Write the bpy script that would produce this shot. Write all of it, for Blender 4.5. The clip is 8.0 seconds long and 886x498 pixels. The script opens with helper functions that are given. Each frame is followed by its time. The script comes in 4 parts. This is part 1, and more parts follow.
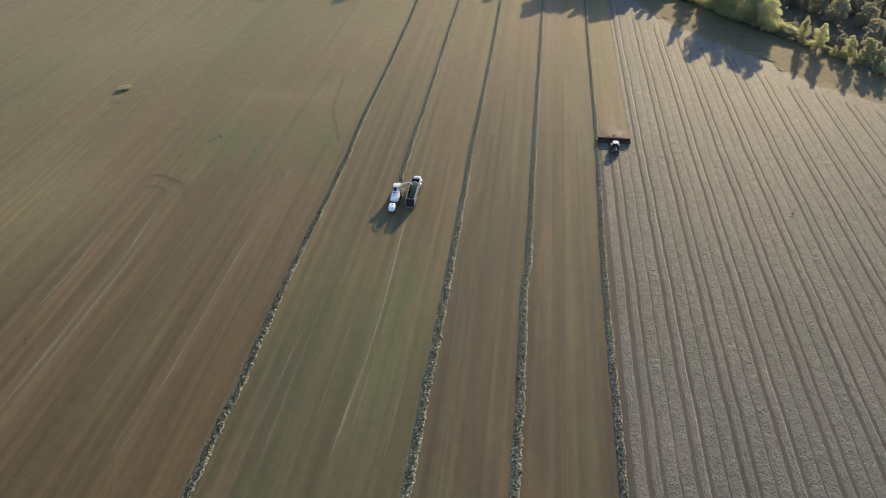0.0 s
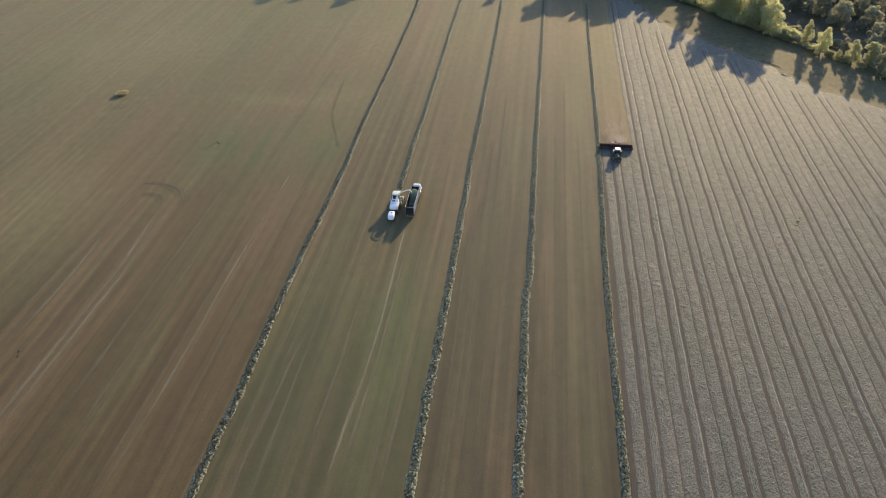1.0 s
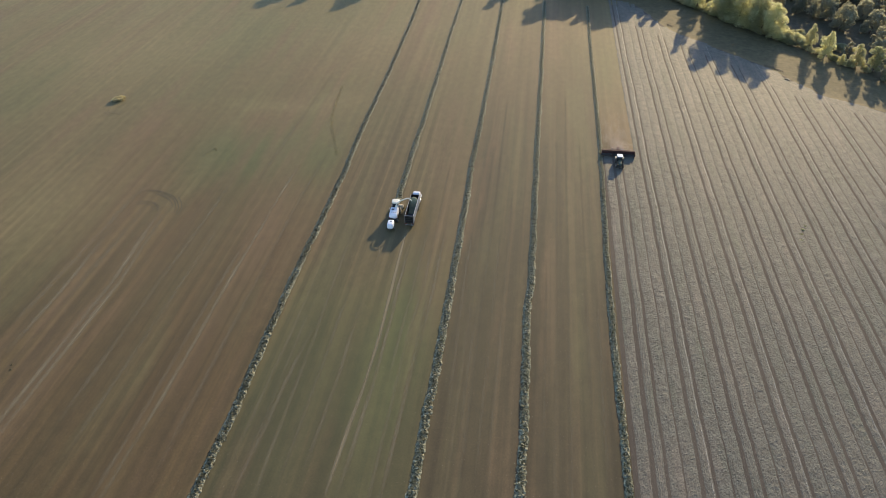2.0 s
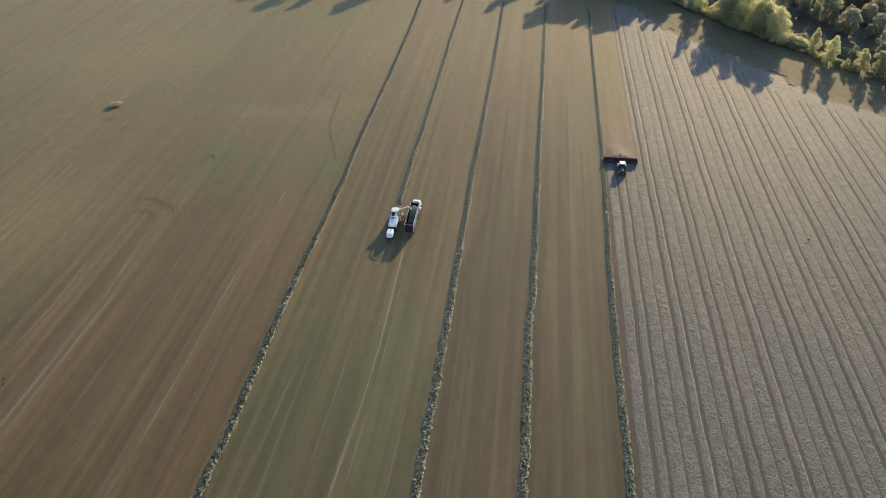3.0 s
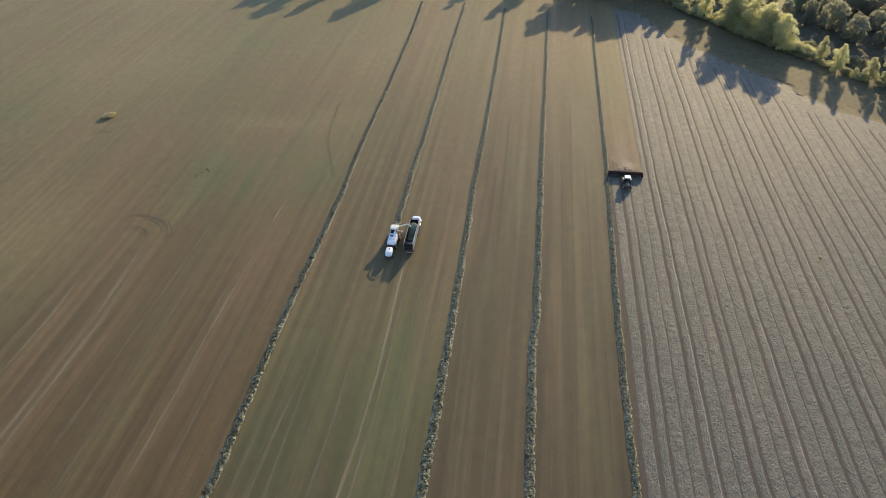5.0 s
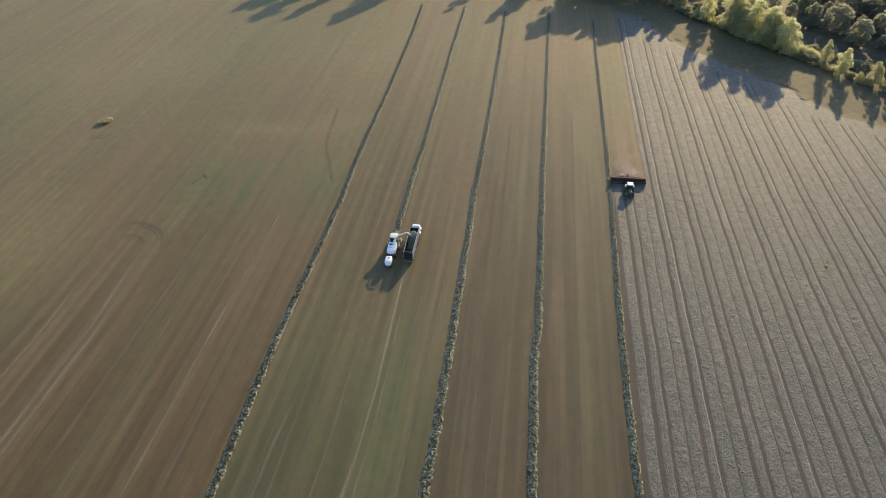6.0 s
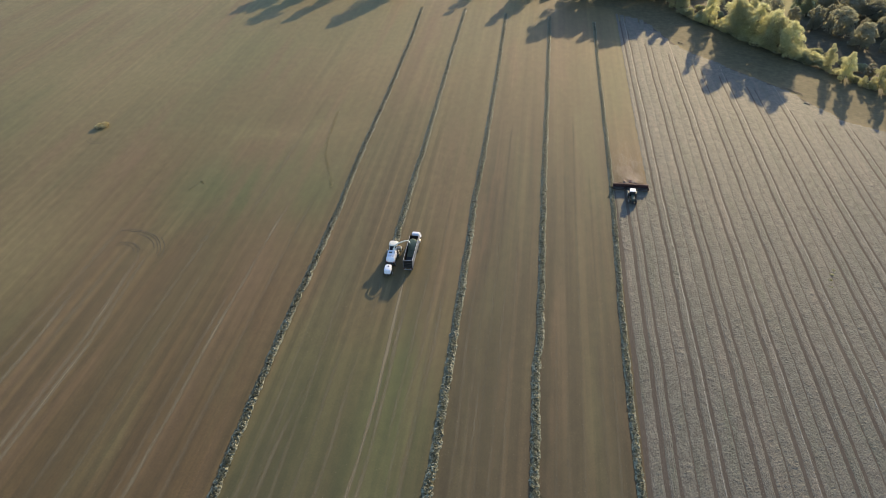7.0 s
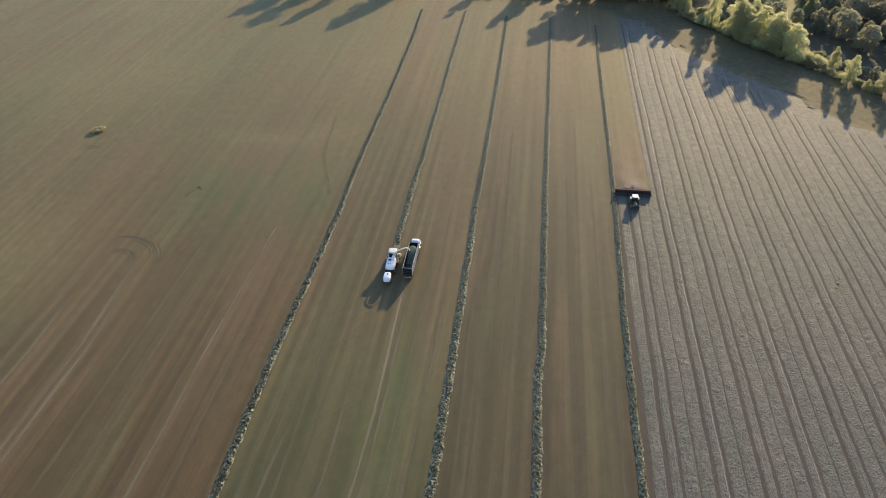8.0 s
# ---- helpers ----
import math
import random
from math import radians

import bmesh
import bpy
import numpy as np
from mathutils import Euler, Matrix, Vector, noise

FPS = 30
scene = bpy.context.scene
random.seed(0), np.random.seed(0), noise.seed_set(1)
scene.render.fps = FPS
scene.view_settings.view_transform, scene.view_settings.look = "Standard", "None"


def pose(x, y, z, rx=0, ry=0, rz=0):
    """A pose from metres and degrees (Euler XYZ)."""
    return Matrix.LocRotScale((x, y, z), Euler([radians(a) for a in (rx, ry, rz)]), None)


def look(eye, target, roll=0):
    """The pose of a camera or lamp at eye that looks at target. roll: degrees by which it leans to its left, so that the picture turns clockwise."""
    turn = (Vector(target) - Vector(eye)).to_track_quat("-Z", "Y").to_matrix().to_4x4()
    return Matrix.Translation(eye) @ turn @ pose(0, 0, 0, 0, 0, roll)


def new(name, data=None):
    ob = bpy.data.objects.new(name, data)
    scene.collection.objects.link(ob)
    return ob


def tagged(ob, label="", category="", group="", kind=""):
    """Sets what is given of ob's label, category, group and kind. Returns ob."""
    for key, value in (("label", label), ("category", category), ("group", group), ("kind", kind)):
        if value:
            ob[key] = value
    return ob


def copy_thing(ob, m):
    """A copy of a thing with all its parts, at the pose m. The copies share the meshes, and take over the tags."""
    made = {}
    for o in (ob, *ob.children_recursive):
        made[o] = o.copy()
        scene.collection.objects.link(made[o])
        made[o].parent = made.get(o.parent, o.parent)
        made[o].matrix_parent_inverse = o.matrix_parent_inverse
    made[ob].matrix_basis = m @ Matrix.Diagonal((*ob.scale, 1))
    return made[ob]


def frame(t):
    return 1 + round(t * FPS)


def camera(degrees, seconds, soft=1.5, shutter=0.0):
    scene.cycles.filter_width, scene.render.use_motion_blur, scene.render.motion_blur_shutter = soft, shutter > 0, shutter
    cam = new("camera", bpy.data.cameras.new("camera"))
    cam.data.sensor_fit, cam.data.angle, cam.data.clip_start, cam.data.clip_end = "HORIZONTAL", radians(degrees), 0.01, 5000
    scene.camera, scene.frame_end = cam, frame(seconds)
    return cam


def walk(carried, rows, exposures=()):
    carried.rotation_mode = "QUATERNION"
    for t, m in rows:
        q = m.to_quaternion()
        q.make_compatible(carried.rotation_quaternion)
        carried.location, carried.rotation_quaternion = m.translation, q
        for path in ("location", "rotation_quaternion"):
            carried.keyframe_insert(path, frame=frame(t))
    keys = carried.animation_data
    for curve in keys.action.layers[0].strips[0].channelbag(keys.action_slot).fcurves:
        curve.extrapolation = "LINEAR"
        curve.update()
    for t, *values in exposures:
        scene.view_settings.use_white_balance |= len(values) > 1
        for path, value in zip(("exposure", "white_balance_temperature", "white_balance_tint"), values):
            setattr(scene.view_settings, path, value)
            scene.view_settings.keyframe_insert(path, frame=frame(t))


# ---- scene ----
cam = camera(66.0, 8.0, soft=0.65)
ROWS = [
    (0.0, 1.677, -14.814, 115.808, 7.472, -38.151, 0.395),
    (0.5, 1.516, -13.018, 115.952, 7.478, -38.136, 0.419),
    (1.0, 1.338, -11.194, 116.105, 7.483, -38.121, 0.442),
    (1.5, 1.145, -9.347, 116.262, 7.488, -38.107, 0.463),
    (2.0, 0.938, -7.483, 116.420, 7.492, -38.093, 0.484),
    (2.5, 0.719, -5.609, 116.577, 7.496, -38.079, 0.504),
    (3.0, 0.489, -3.732, 116.729, 7.500, -38.066, 0.521),
    (3.5, 0.251, -1.858, 116.874, 7.503, -38.053, 0.538),
    (4.0, 0.006, 0.007, 117.007, 7.505, -38.040, 0.552),
    (4.5, -0.245, 1.857, 117.127, 7.507, -38.028, 0.564),
    (5.0, -0.500, 3.684, 117.229, 7.509, -38.016, 0.573),
    (5.5, -0.757, 5.484, 117.312, 7.510, -38.003, 0.580),
    (6.0, -1.015, 7.248, 117.371, 7.510, -37.991, 0.584),
    (6.5, -1.271, 8.972, 117.403, 7.509, -37.979, 0.585),
    (7.0, -1.525, 10.648, 117.407, 7.508, -37.967, 0.583),
    (7.5, -1.774, 12.271, 117.377, 7.506, -37.955, 0.577),
    (8.0, -2.017, 13.833, 117.312, 7.503, -37.943, 0.568),
]
walk(cam, [(t, pose(x, y, z, 90 + pitch, roll, yaw)) for t, x, y, z, yaw, pitch, roll in ROWS],
     exposures=((0.0, 1.15, 6500, 19), (8.0, 1.15, 6500, 19)))

# ---- light: low sun ahead of the camera, clear sky ----
SUN_ELEVATION, SUN_AZIMUTH = 15.5, 18.5
sky_world = bpy.data.worlds.new("sky")
scene.world = sky_world
sky_world.use_nodes = True
sky_nodes = sky_world.node_tree.nodes
sky = sky_nodes.new("ShaderNodeTexSky")
sky.sky_type, sky.sun_disc = "NISHITA", False
sky.sun_elevation, sky.sun_rotation = radians(SUN_ELEVATION), radians(SUN_AZIMUTH)
sky.air_density, sky.dust_density, sky.ozone_density = 1.0, 0.6, 3.0
sky_world.node_tree.links.new(sky.outputs[0], sky_nodes["Background"].inputs[0])
sky_nodes["Background"].inputs[1].default_value = 0.15
sun_data = bpy.data.lights.new("sun", "SUN")
sun_data.energy, sun_data.angle, sun_data.color = 2.8, radians(0.53), (1.0, 0.80, 0.42)
sun = new("sun", sun_data)
sx, sy, sz = (math.sin(radians(SUN_AZIMUTH)) * math.cos(radians(SUN_ELEVATION)),
              math.cos(radians(SUN_AZIMUTH)) * math.cos(radians(SUN_ELEVATION)), math.sin(radians(SUN_ELEVATION)))
sun.matrix_world = look((200 * sx, 200 * sy, 200 * sz), (0, 0, 0))


# ---- materials ----
class Nodes:
    """A small builder for node materials."""

    def __init__(self, name, rough=0.7, metal=0.0, spec=0.5):
        self.m = bpy.data.materials.new(name)
        self.m.use_nodes = True
        self.n, self.l = self.m.node_tree.nodes, self.m.node_tree.links
        self.b = self.n["Principled BSDF"]
        self.b.inputs["Roughness"].default_value = rough
        self.b.inputs["Metallic"].default_value = metal
        self.b.inputs["Specular IOR Level"].default_value = spec
        self.co = self.n.new("ShaderNodeTexCoord").outputs["Object"]

    def put(self, socket, value):
        if hasattr(value, "is_output"):
            self.l.new(value, socket)
        elif isinstance(value, tuple) and len(value) == 3 and socket.type == "RGBA":
            socket.default_value = (*value, 1)
        else:
            socket.default_value = value

    def noise(self, scale, detail=4.0, stretch=(1, 1, 1), rough=0.55, shift=(0, 0, 0)):
        mp = self.n.new("ShaderNodeMapping")
        mp.inputs["Scale"].default_value = stretch
        mp.inputs["Location"].default_value = shift
        self.l.new(self.co, mp.inputs["Vector"])
        t = self.n.new("ShaderNodeTexNoise")
        t.inputs["Scale"].default_value, t.inputs["Detail"].default_value = scale, detail
        t.inputs["Roughness"].default_value = rough
        self.l.new(mp.outputs[0], t.inputs["Vector"])
        return t.outputs["Fac"]

    def span(self, v, a, b, c=0.0, d=1.0):
        r = self.n.new("ShaderNodeMapRange")
        for k, x in enumerate((v, a, b, c, d)):
            self.put(r.inputs[k], x)
        return r.outputs[0]

    def mix(self, f, a, b, how="MIX"):
        x = self.n.new("ShaderNodeMix")
        x.data_type, x.blend_type = "RGBA", how
        self.put(x.inputs[0], f), self.put(x.inputs[6], a), self.put(x.inputs[7], b)
        return x.outputs[2]

    def math(self, how, a, b):
        x = self.n.new("ShaderNodeMath")
        x.operation = how
        self.put(x.inputs[0], a), self.put(x.inputs[1], b)
        return x.outputs[0]

    def attr(self, name):
        x = self.n.new("ShaderNodeAttribute")
        x.attribute_name = name
        return x.outputs["Fac"]

    def random(self, island=False):
        if island:
            return self.n.new("ShaderNodeNewGeometry").outputs["Random Per Island"]
        return self.n.new("ShaderNodeObjectInfo").outputs["Random"]

    def colour(self, c):
        self.put(self.b.inputs["Base Color"], c)
        return self

    def bump(self, h, strength=0.5, distance=0.1):
        x = self.n.new("ShaderNodeBump")
        x.inputs["Strength"].default_value, x.inputs["Distance"].default_value = strength, distance
        self.l.new(h, x.inputs["Height"])
        self.l.new(x.outputs[0], self.b.inputs["Normal"])
        return self


def grade(k, c):
    return tuple(k * v for v in c)


def ground_material():
    k = Nodes("mown_field", 0.78)
    lines = k.attr("lines")
    wide = k.span(k.noise(1.0, 3, (0.13, 0.0018, 1)), 0.40, 0.60)
    fine = k.span(k.noise(1.0, 3, (0.34, 0.006, 1), shift=(7, 3, 0)), 0.40, 0.60)
    thin = k.span(k.noise(1.0, 2, (0.5, 0.007, 1), shift=(1, 9, 0)), 0.44, 0.70)
    patch = k.span(k.noise(0.013, 5, (1, 0.6, 1), shift=(40, 5, 0)), 0.40, 0.62)
    worn = k.span(k.noise(0.028, 5, (1, 0.5, 1), shift=(4, 15, 0)), 0.42, 0.66)
    grain = k.noise(2.6, 5, rough=0.72)
    c = k.mix(wide, (0.130, 0.080, 0.042), (0.178, 0.126, 0.063))
    c = k.mix(k.math("MULTIPLY", k.math("MULTIPLY", fine, lines), 0.45), c, (0.100, 0.069, 0.035))
    c = k.mix(k.math("MULTIPLY", k.math("MULTIPLY", thin, lines), 0.35), c, (0.210, 0.158, 0.092))
    c = k.mix(k.math("MULTIPLY", worn, 0.4), c, (0.192, 0.142, 0.080))
    rust = k.span(k.noise(0.019, 5, (1, 0.45, 1), shift=(70, 8, 0)), 0.46, 0.68)
    c = k.mix(k.math("MULTIPLY", rust, 0.45), c, (0.176, 0.108, 0.062))
    green = k.math("ADD", k.attr("green"), k.math("MULTIPLY", patch, 0.4))
    c = k.mix(k.span(green, 0.0, 1.0, 0.0, 0.8), c, (0.086, 0.116, 0.044))
    # layers graded along y: dark browns near, pale straw tone far
    c = k.mix(k.attr("brown_strips"), c, k.mix(fine, (0.080, 0.065, 0.039), (0.057, 0.047, 0.029)))
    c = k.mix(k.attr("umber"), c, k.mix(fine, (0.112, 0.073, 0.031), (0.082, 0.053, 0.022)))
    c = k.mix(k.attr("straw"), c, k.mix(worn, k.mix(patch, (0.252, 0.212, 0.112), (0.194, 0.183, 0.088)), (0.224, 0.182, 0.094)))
    streak = k.noise(1.0, 4, (0.075, 0.008, 1), 0.6, (11, 4, 0))
    c = k.mix(k.span(streak, 0.53, 0.68, 0.0, 0.5), c, (0.205, 0.132, 0.082))
    c = k.mix(k.span(streak, 0.47, 0.33, 0.0, 0.42), c, (0.142, 0.137, 0.068))
    # faint bands left by the mower's old swaths, a little under three metres apart
    east = k.n.new("ShaderNodeSeparateXYZ")
    k.l.new(k.co, east.inputs[0])
    bend = k.math("MULTIPLY", k.noise(1.0, 2, (0.05, 0.006, 1), shift=(2, 2, 0)), 9.0)
    bands = k.math("SINE", k.math("ADD", k.math("MULTIPLY", east.outputs[0], 2.13), bend), 0.0)
    show = k.span(k.noise(1.0, 3, (0.06, 0.008, 1), shift=(9, 1, 0)), 0.36, 0.64, 0.42, 0.85)
    drift = k.math("MULTIPLY", k.math("SUBTRACT", k.noise(1.0, 2, (0.37, 0.004, 1), shift=(6, 6, 0)), 0.5), 7.0)
    bands = k.math("ADD", k.math("MULTIPLY", bands, 0.38), drift)
    amount = k.math("MULTIPLY", show, lines)
    c = k.mix(k.math("MULTIPLY", k.span(bands, 0.2, 1.0), amount), c, k.mix(1.0, c, (1.40, 1.34, 1.36), "MULTIPLY"))
    c = k.mix(k.math("MULTIPLY", k.span(bands, -0.3, -1.0), amount), c, k.mix(1.0, c, (0.78, 0.80, 0.78), "MULTIPLY"))
    tuft = k.span(k.noise(0.5, 5, rough=0.7, shift=(3, 3, 3)), 0.35, 0.68)
    c = k.mix(k.attr("verge"), c, k.mix(tuft, (0.120, 0.107, 0.075), (0.172, 0.150, 0.102)))
    c = k.mix(k.attr("wood"), c, k.mix(tuft, (0.080, 0.075, 0.060), (0.125, 0.117, 0.092)))
    c = k.mix(k.attr("lawn"), c, k.mix(tuft, (0.15, 0.17, 0.065), (0.23, 0.235, 0.10)))
    mottle = k.noise(0.45, 6, (1, 0.6, 1), 0.7, (5, 1, 0))
    c = k.mix(1.0, c, k.mix(k.span(mottle, 0.3, 0.7), (0.86, 0.85, 0.82), (1.13, 1.12, 1.08)), "MULTIPLY")
    c = k.mix(1.0, c, (0.90, 0.845, 0.655), "MULTIPLY")
    c = k.mix(0.7, c, k.mix(k.span(grain, 0.3, 0.7), (0.68, 0.68, 0.68), (1.25, 1.25, 1.23)), "MULTIPLY")
    rough_grass = k.math("MAXIMUM", k.attr("verge"), k.attr("wood"))
    k.put(k.b.inputs["Specular IOR Level"], k.span(rough_grass, 0, 1, 0.36, 0.1))
    return k.colour(c).bump(grain, 0.3, 0.08).m


def plant_material(name, dark, light, rough=0.6, scale=1.3, stretch=(1, 1, 1), spec=0.0, patchy=0.0, sharp=0.18, relief=0.55):
    """Cut forage lying on the ground; patchy: how much it turns from green to bleached and reddish from place to place."""
    k = Nodes(name, rough, spec=spec)
    big = k.span(k.noise(0.06, 3, (1, 0.35, 1)), 0.35, 0.65)
    small = k.noise(scale, 6, stretch, 0.75)
    c = k.mix(k.span(small, 0.5 - sharp, 0.5 + sharp), dark, light)
    c = k.mix(k.math("MULTIPLY", big, 0.35), c, k.mix(0.5, c, (0.21, 0.165, 0.11)))
    if patchy:
        bleach = k.noise(1.0, 4, (0.30, 0.035, 1), 0.6, (3, 8, 0))
        c = k.mix(k.span(bleach, 0.52, 0.72, 0.0, patchy), c, k.mix(1.0, c, (1.30, 1.17, 1.16), "MULTIPLY"))
        c = k.mix(k.span(bleach, 0.48, 0.30, 0.0, patchy), c, k.mix(1.0, c, (0.84, 0.93, 0.86), "MULTIPLY"))
        lumps = k.noise(0.55, 3, (1, 0.8, 1), 0.6, (1, 2, 0))
        c = k.mix(patchy, c, k.mix(1.0, c, k.mix(k.span(lumps, 0.35, 0.65), (0.82, 0.82, 0.82), (1.14, 1.14, 1.12)), "MULTIPLY"))
    return k.colour(c).bump(small, relief, 0.08).m


def leaf_material(name, a, b, glow, through_part=0.68, spec=0.15):
    """Leaves: some of the light goes through them."""
    k = Nodes(name, 0.55, spec=spec)
    r = k.mix(k.random(True), a, b)
    own = k.span(k.random(), 0, 1, 0.75, 1.2)
    tint = k.mix(1.0, r, k.mix(own, (0, 0, 0), (1, 1, 1)), "MULTIPLY")
    k.colour(tint)
    tr = k.n.new("ShaderNodeBsdfTranslucent")
    k.put(tr.inputs[0], k.mix(1.0, tint, glow, "MULTIPLY"))
    mx = k.n.new("ShaderNodeMixShader")
    mx.inputs[0].default_value = through_part
    k.l.new(k.b.outputs[0], mx.inputs[1]), k.l.new(tr.outputs[0], mx.inputs[2])
    k.l.new(mx.outputs[0], k.n["Material Output"].inputs[0])
    return k.m


def plain(name, c, rough=0.5, metal=0.0, wear=0.25, scale=3.0, spec=0.5):
    """Paint, rubber or steel with some dust and wear."""
    k = Nodes(name, rough, metal, spec)
    n = k.noise(scale, 5)
    f = k.noise(scale * 9, 3)
    d = k.mix(k.span(n, 0.35, 0.75, 0.0, wear), c, (0.30, 0.24, 0.16))
    d = k.mix(0.25, d, k.mix(f, (0.6, 0.6, 0.6), (1.15, 1.15, 1.15)), "MULTIPLY")
    return k.colour(d).bump(f, 0.15, 0.01).m


GROUND = ground_material()
WINDROW = plant_material("windrow_forage", (0.048, 0.046, 0.021), (0.33, 0.322, 0.208), 0.75, 2.2, (1, 1, 1), 0.25, 0.0, 0.09)
TUFT = leaf_material("windrow_tufts", (0.046, 0.045, 0.020), (0.32, 0.312, 0.198), (1.15, 1.14, 1.05), 0.5, 0.2)
WISP = leaf_material("loose_hay", (0.15, 0.122, 0.088), (0.36, 0.313, 0.245), (1.1, 1.05, 0.95))
SWATH = plant_material("wilted_swath", (0.041, 0.039, 0.027), (0.182, 0.172, 0.127), 0.76, 4.2, (1, 0.8, 1), 0.36, 0.9, 0.15, 0.42)
CENTRE = plant_material("pressed_swath", (0.10, 0.087, 0.060), (0.23, 0.203, 0.145), 0.8, 3.5, (1.6, 0.4, 1), 0.4)
PALE = plant_material("pale_ridge", (0.25, 0.22, 0.165), (0.38, 0.34, 0.26), 0.75, 3.0, (1, 1, 1), 0.4)
STUBBLE = plant_material("stubble_between_swaths", (0.062, 0.049, 0.036), (0.098, 0.078, 0.057), 0.85, 1.8, (1.5, 0.3, 1), 0.2)


def track_material():
    """Faint pressed marks: they thin out to their sides and ends and let the stubble show."""
    k = Nodes("pressed_track", 1.0, spec=0.5)
    n = k.noise(0.8, 4, (1.2, 0.03, 1), 0.6)
    k.colour(k.mix(n, (0.225, 0.178, 0.098), (0.28, 0.226, 0.128)))
    clear = k.n.new("ShaderNodeBsdfTransparent")
    mx = k.n.new("ShaderNodeMixShader")
    k.put(mx.inputs[0], k.math("MULTIPLY", k.attr("press"), k.span(n, 0.3, 0.62, 0.5, 0.85)))
    k.l.new(clear.outputs[0], mx.inputs[1]), k.l.new(k.b.outputs[0], mx.inputs[2])
    k.l.new(mx.outputs[0], k.n["Material Output"].inputs[0])
    return k.m


TRACK = track_material()
RUT = plant_material("dark_rut", (0.098, 0.082, 0.052), (0.145, 0.121, 0.078), 0.8, 1.5)
BARK = plain("bark", (0.12, 0.09, 0.065), 0.85, 0, 0.3, 2)
LEAF_GOLD = leaf_material("yellow_green_leaves", (0.27, 0.275, 0.185), (0.48, 0.47, 0.325), (1.9, 1.88, 1.55), 0.74)
LEAF_OLIVE = leaf_material("olive_leaves", (0.18, 0.19, 0.13), (0.34, 0.345, 0.24), (1.9, 1.9, 1.6), 0.74)
LEAF_GREY = leaf_material("grey_green_leaves", (0.16, 0.162, 0.122), (0.35, 0.345, 0.262), (1.75, 1.73, 1.55), 0.68)
LEAF_DRY = leaf_material("dry_grass_leaves", (0.28, 0.26, 0.16), (0.50, 0.46, 0.31), (1.5, 1.45, 1.25), 0.66)
LEAF_DARK = leaf_material("dark_weed_leaves", (0.11, 0.108, 0.065), (0.22, 0.205, 0.14), (1.3, 1.25, 1.1), 0.6)
WHITE = plain("white_paint", (0.86, 0.85, 0.83), 0.35, 0, 0.18)
CREAM = plain("cream_paint", (0.82, 0.77, 0.60), 0.4, 0, 0.12)
POLY = plain("white_plastic_tank", (0.87, 0.86, 0.85), 0.45, 0, 0.12)
BLACK = plain("black_machine_paint", (0.025, 0.025, 0.027), 0.5, 0, 0.25)
GREEN = plain("dark_green_paint", (0.03, 0.055, 0.03), 0.35, 0, 0.2)
MAROON = plain("maroon_paint", (0.060, 0.024, 0.022), 0.7, 0, 0.12, 3.0, 0.2)
ROSE = plain("dusty_red_paint", (0.34, 0.17, 0.14), 0.6, 0, 0.35)
RUBBER = plain("rubber", (0.022, 0.021, 0.02), 0.85, 0, 0.45)
STEEL = plain("galvanised_steel", (0.55, 0.54, 0.51), 0.45, 0.5, 0.2)
ALU = plain("aluminium_side", (0.58, 0.57, 0.54), 0.45, 0.4, 0.3)
GREYSTEEL = plain("dull_grey_steel", (0.10, 0.10, 0.095), 0.7, 0, 0.2)
WOODBOX = plain("dark_box_lining", (0.016, 0.015, 0.013), 0.9, 0, 0.06, 3.0, 0.15)
FORAGE = plant_material("chopped_forage", (0.15, 0.145, 0.08), (0.38, 0.36, 0.22), 0.75, 3.5)
DUST = leaf_material("pale_chaff", (0.48, 0.43, 0.38), (0.60, 0.54, 0.49), (1.08, 1.08, 1.08))
LAMP_RED = plain("red_lamp_lens", (0.45, 0.02, 0.02), 0.25, 0, 0.1)
k = Nodes("tinted_cab_glass", 0.06, spec=0.6)
GLASS = k.colour(k.mix(k.noise(1.5, 2), (0.012, 0.014, 0.016), (0.025, 0.028, 0.03))).m


# ---- mesh helpers ----
def link(name, mesh, material, parent=None, label=""):
    if material is not None and not mesh.materials:
        mesh.materials.append(material)
    ob = new(name, mesh)
    if parent is not None:
        ob.parent = parent
    return tagged(ob, label)


def part(name, bm, material, parent, label="", smooth=False):
    """Links a bmesh as one mesh object under a thing or under a part."""
    me = bpy.data.meshes.new(name)
    for f in bm.faces:
        f.smooth = smooth
    bm.to_mesh(me)
    bm.free()
    return link(name, me, material, parent, label)


def thing(name, x, y, z=0.0, turn=0.0, label="", category="", group="", kind=""):
    ob = new(name)
    ob.matrix_basis = pose(x, y, z, 0, 0, turn)
    return tagged(ob, label, category, group, kind)


def sheet(name, verts, faces, material, parent=None, label="", smooth=True):
    """A mesh from arrays."""
    me = bpy.data.meshes.new(name)
    verts, faces = np.asarray(verts, dtype=np.float32), np.asarray(faces, dtype=np.int32)
    nf, side = faces.shape
    me.vertices.add(len(verts)), me.loops.add(nf * side), me.polygons.add(nf)
    me.vertices.foreach_set("co", verts.ravel())
    me.loops.foreach_set("vertex_index", faces.ravel())
    me.polygons.foreach_set("loop_start", np.arange(0, nf * side, side, dtype=np.int32))
    me.polygons.foreach_set("use_smooth", np.full(nf, smooth))
    me.update(calc_edges=True)
    return link(name, me, material, parent, label)


def grid_faces(n, m):
    """Quads of a grid of n rows and m columns of vertices."""
    a = (np.arange(n - 1)[:, None] * m + np.arange(m - 1)[None, :]).ravel()
    return np.stack([a, a + 1, a + m + 1, a + m], 1)


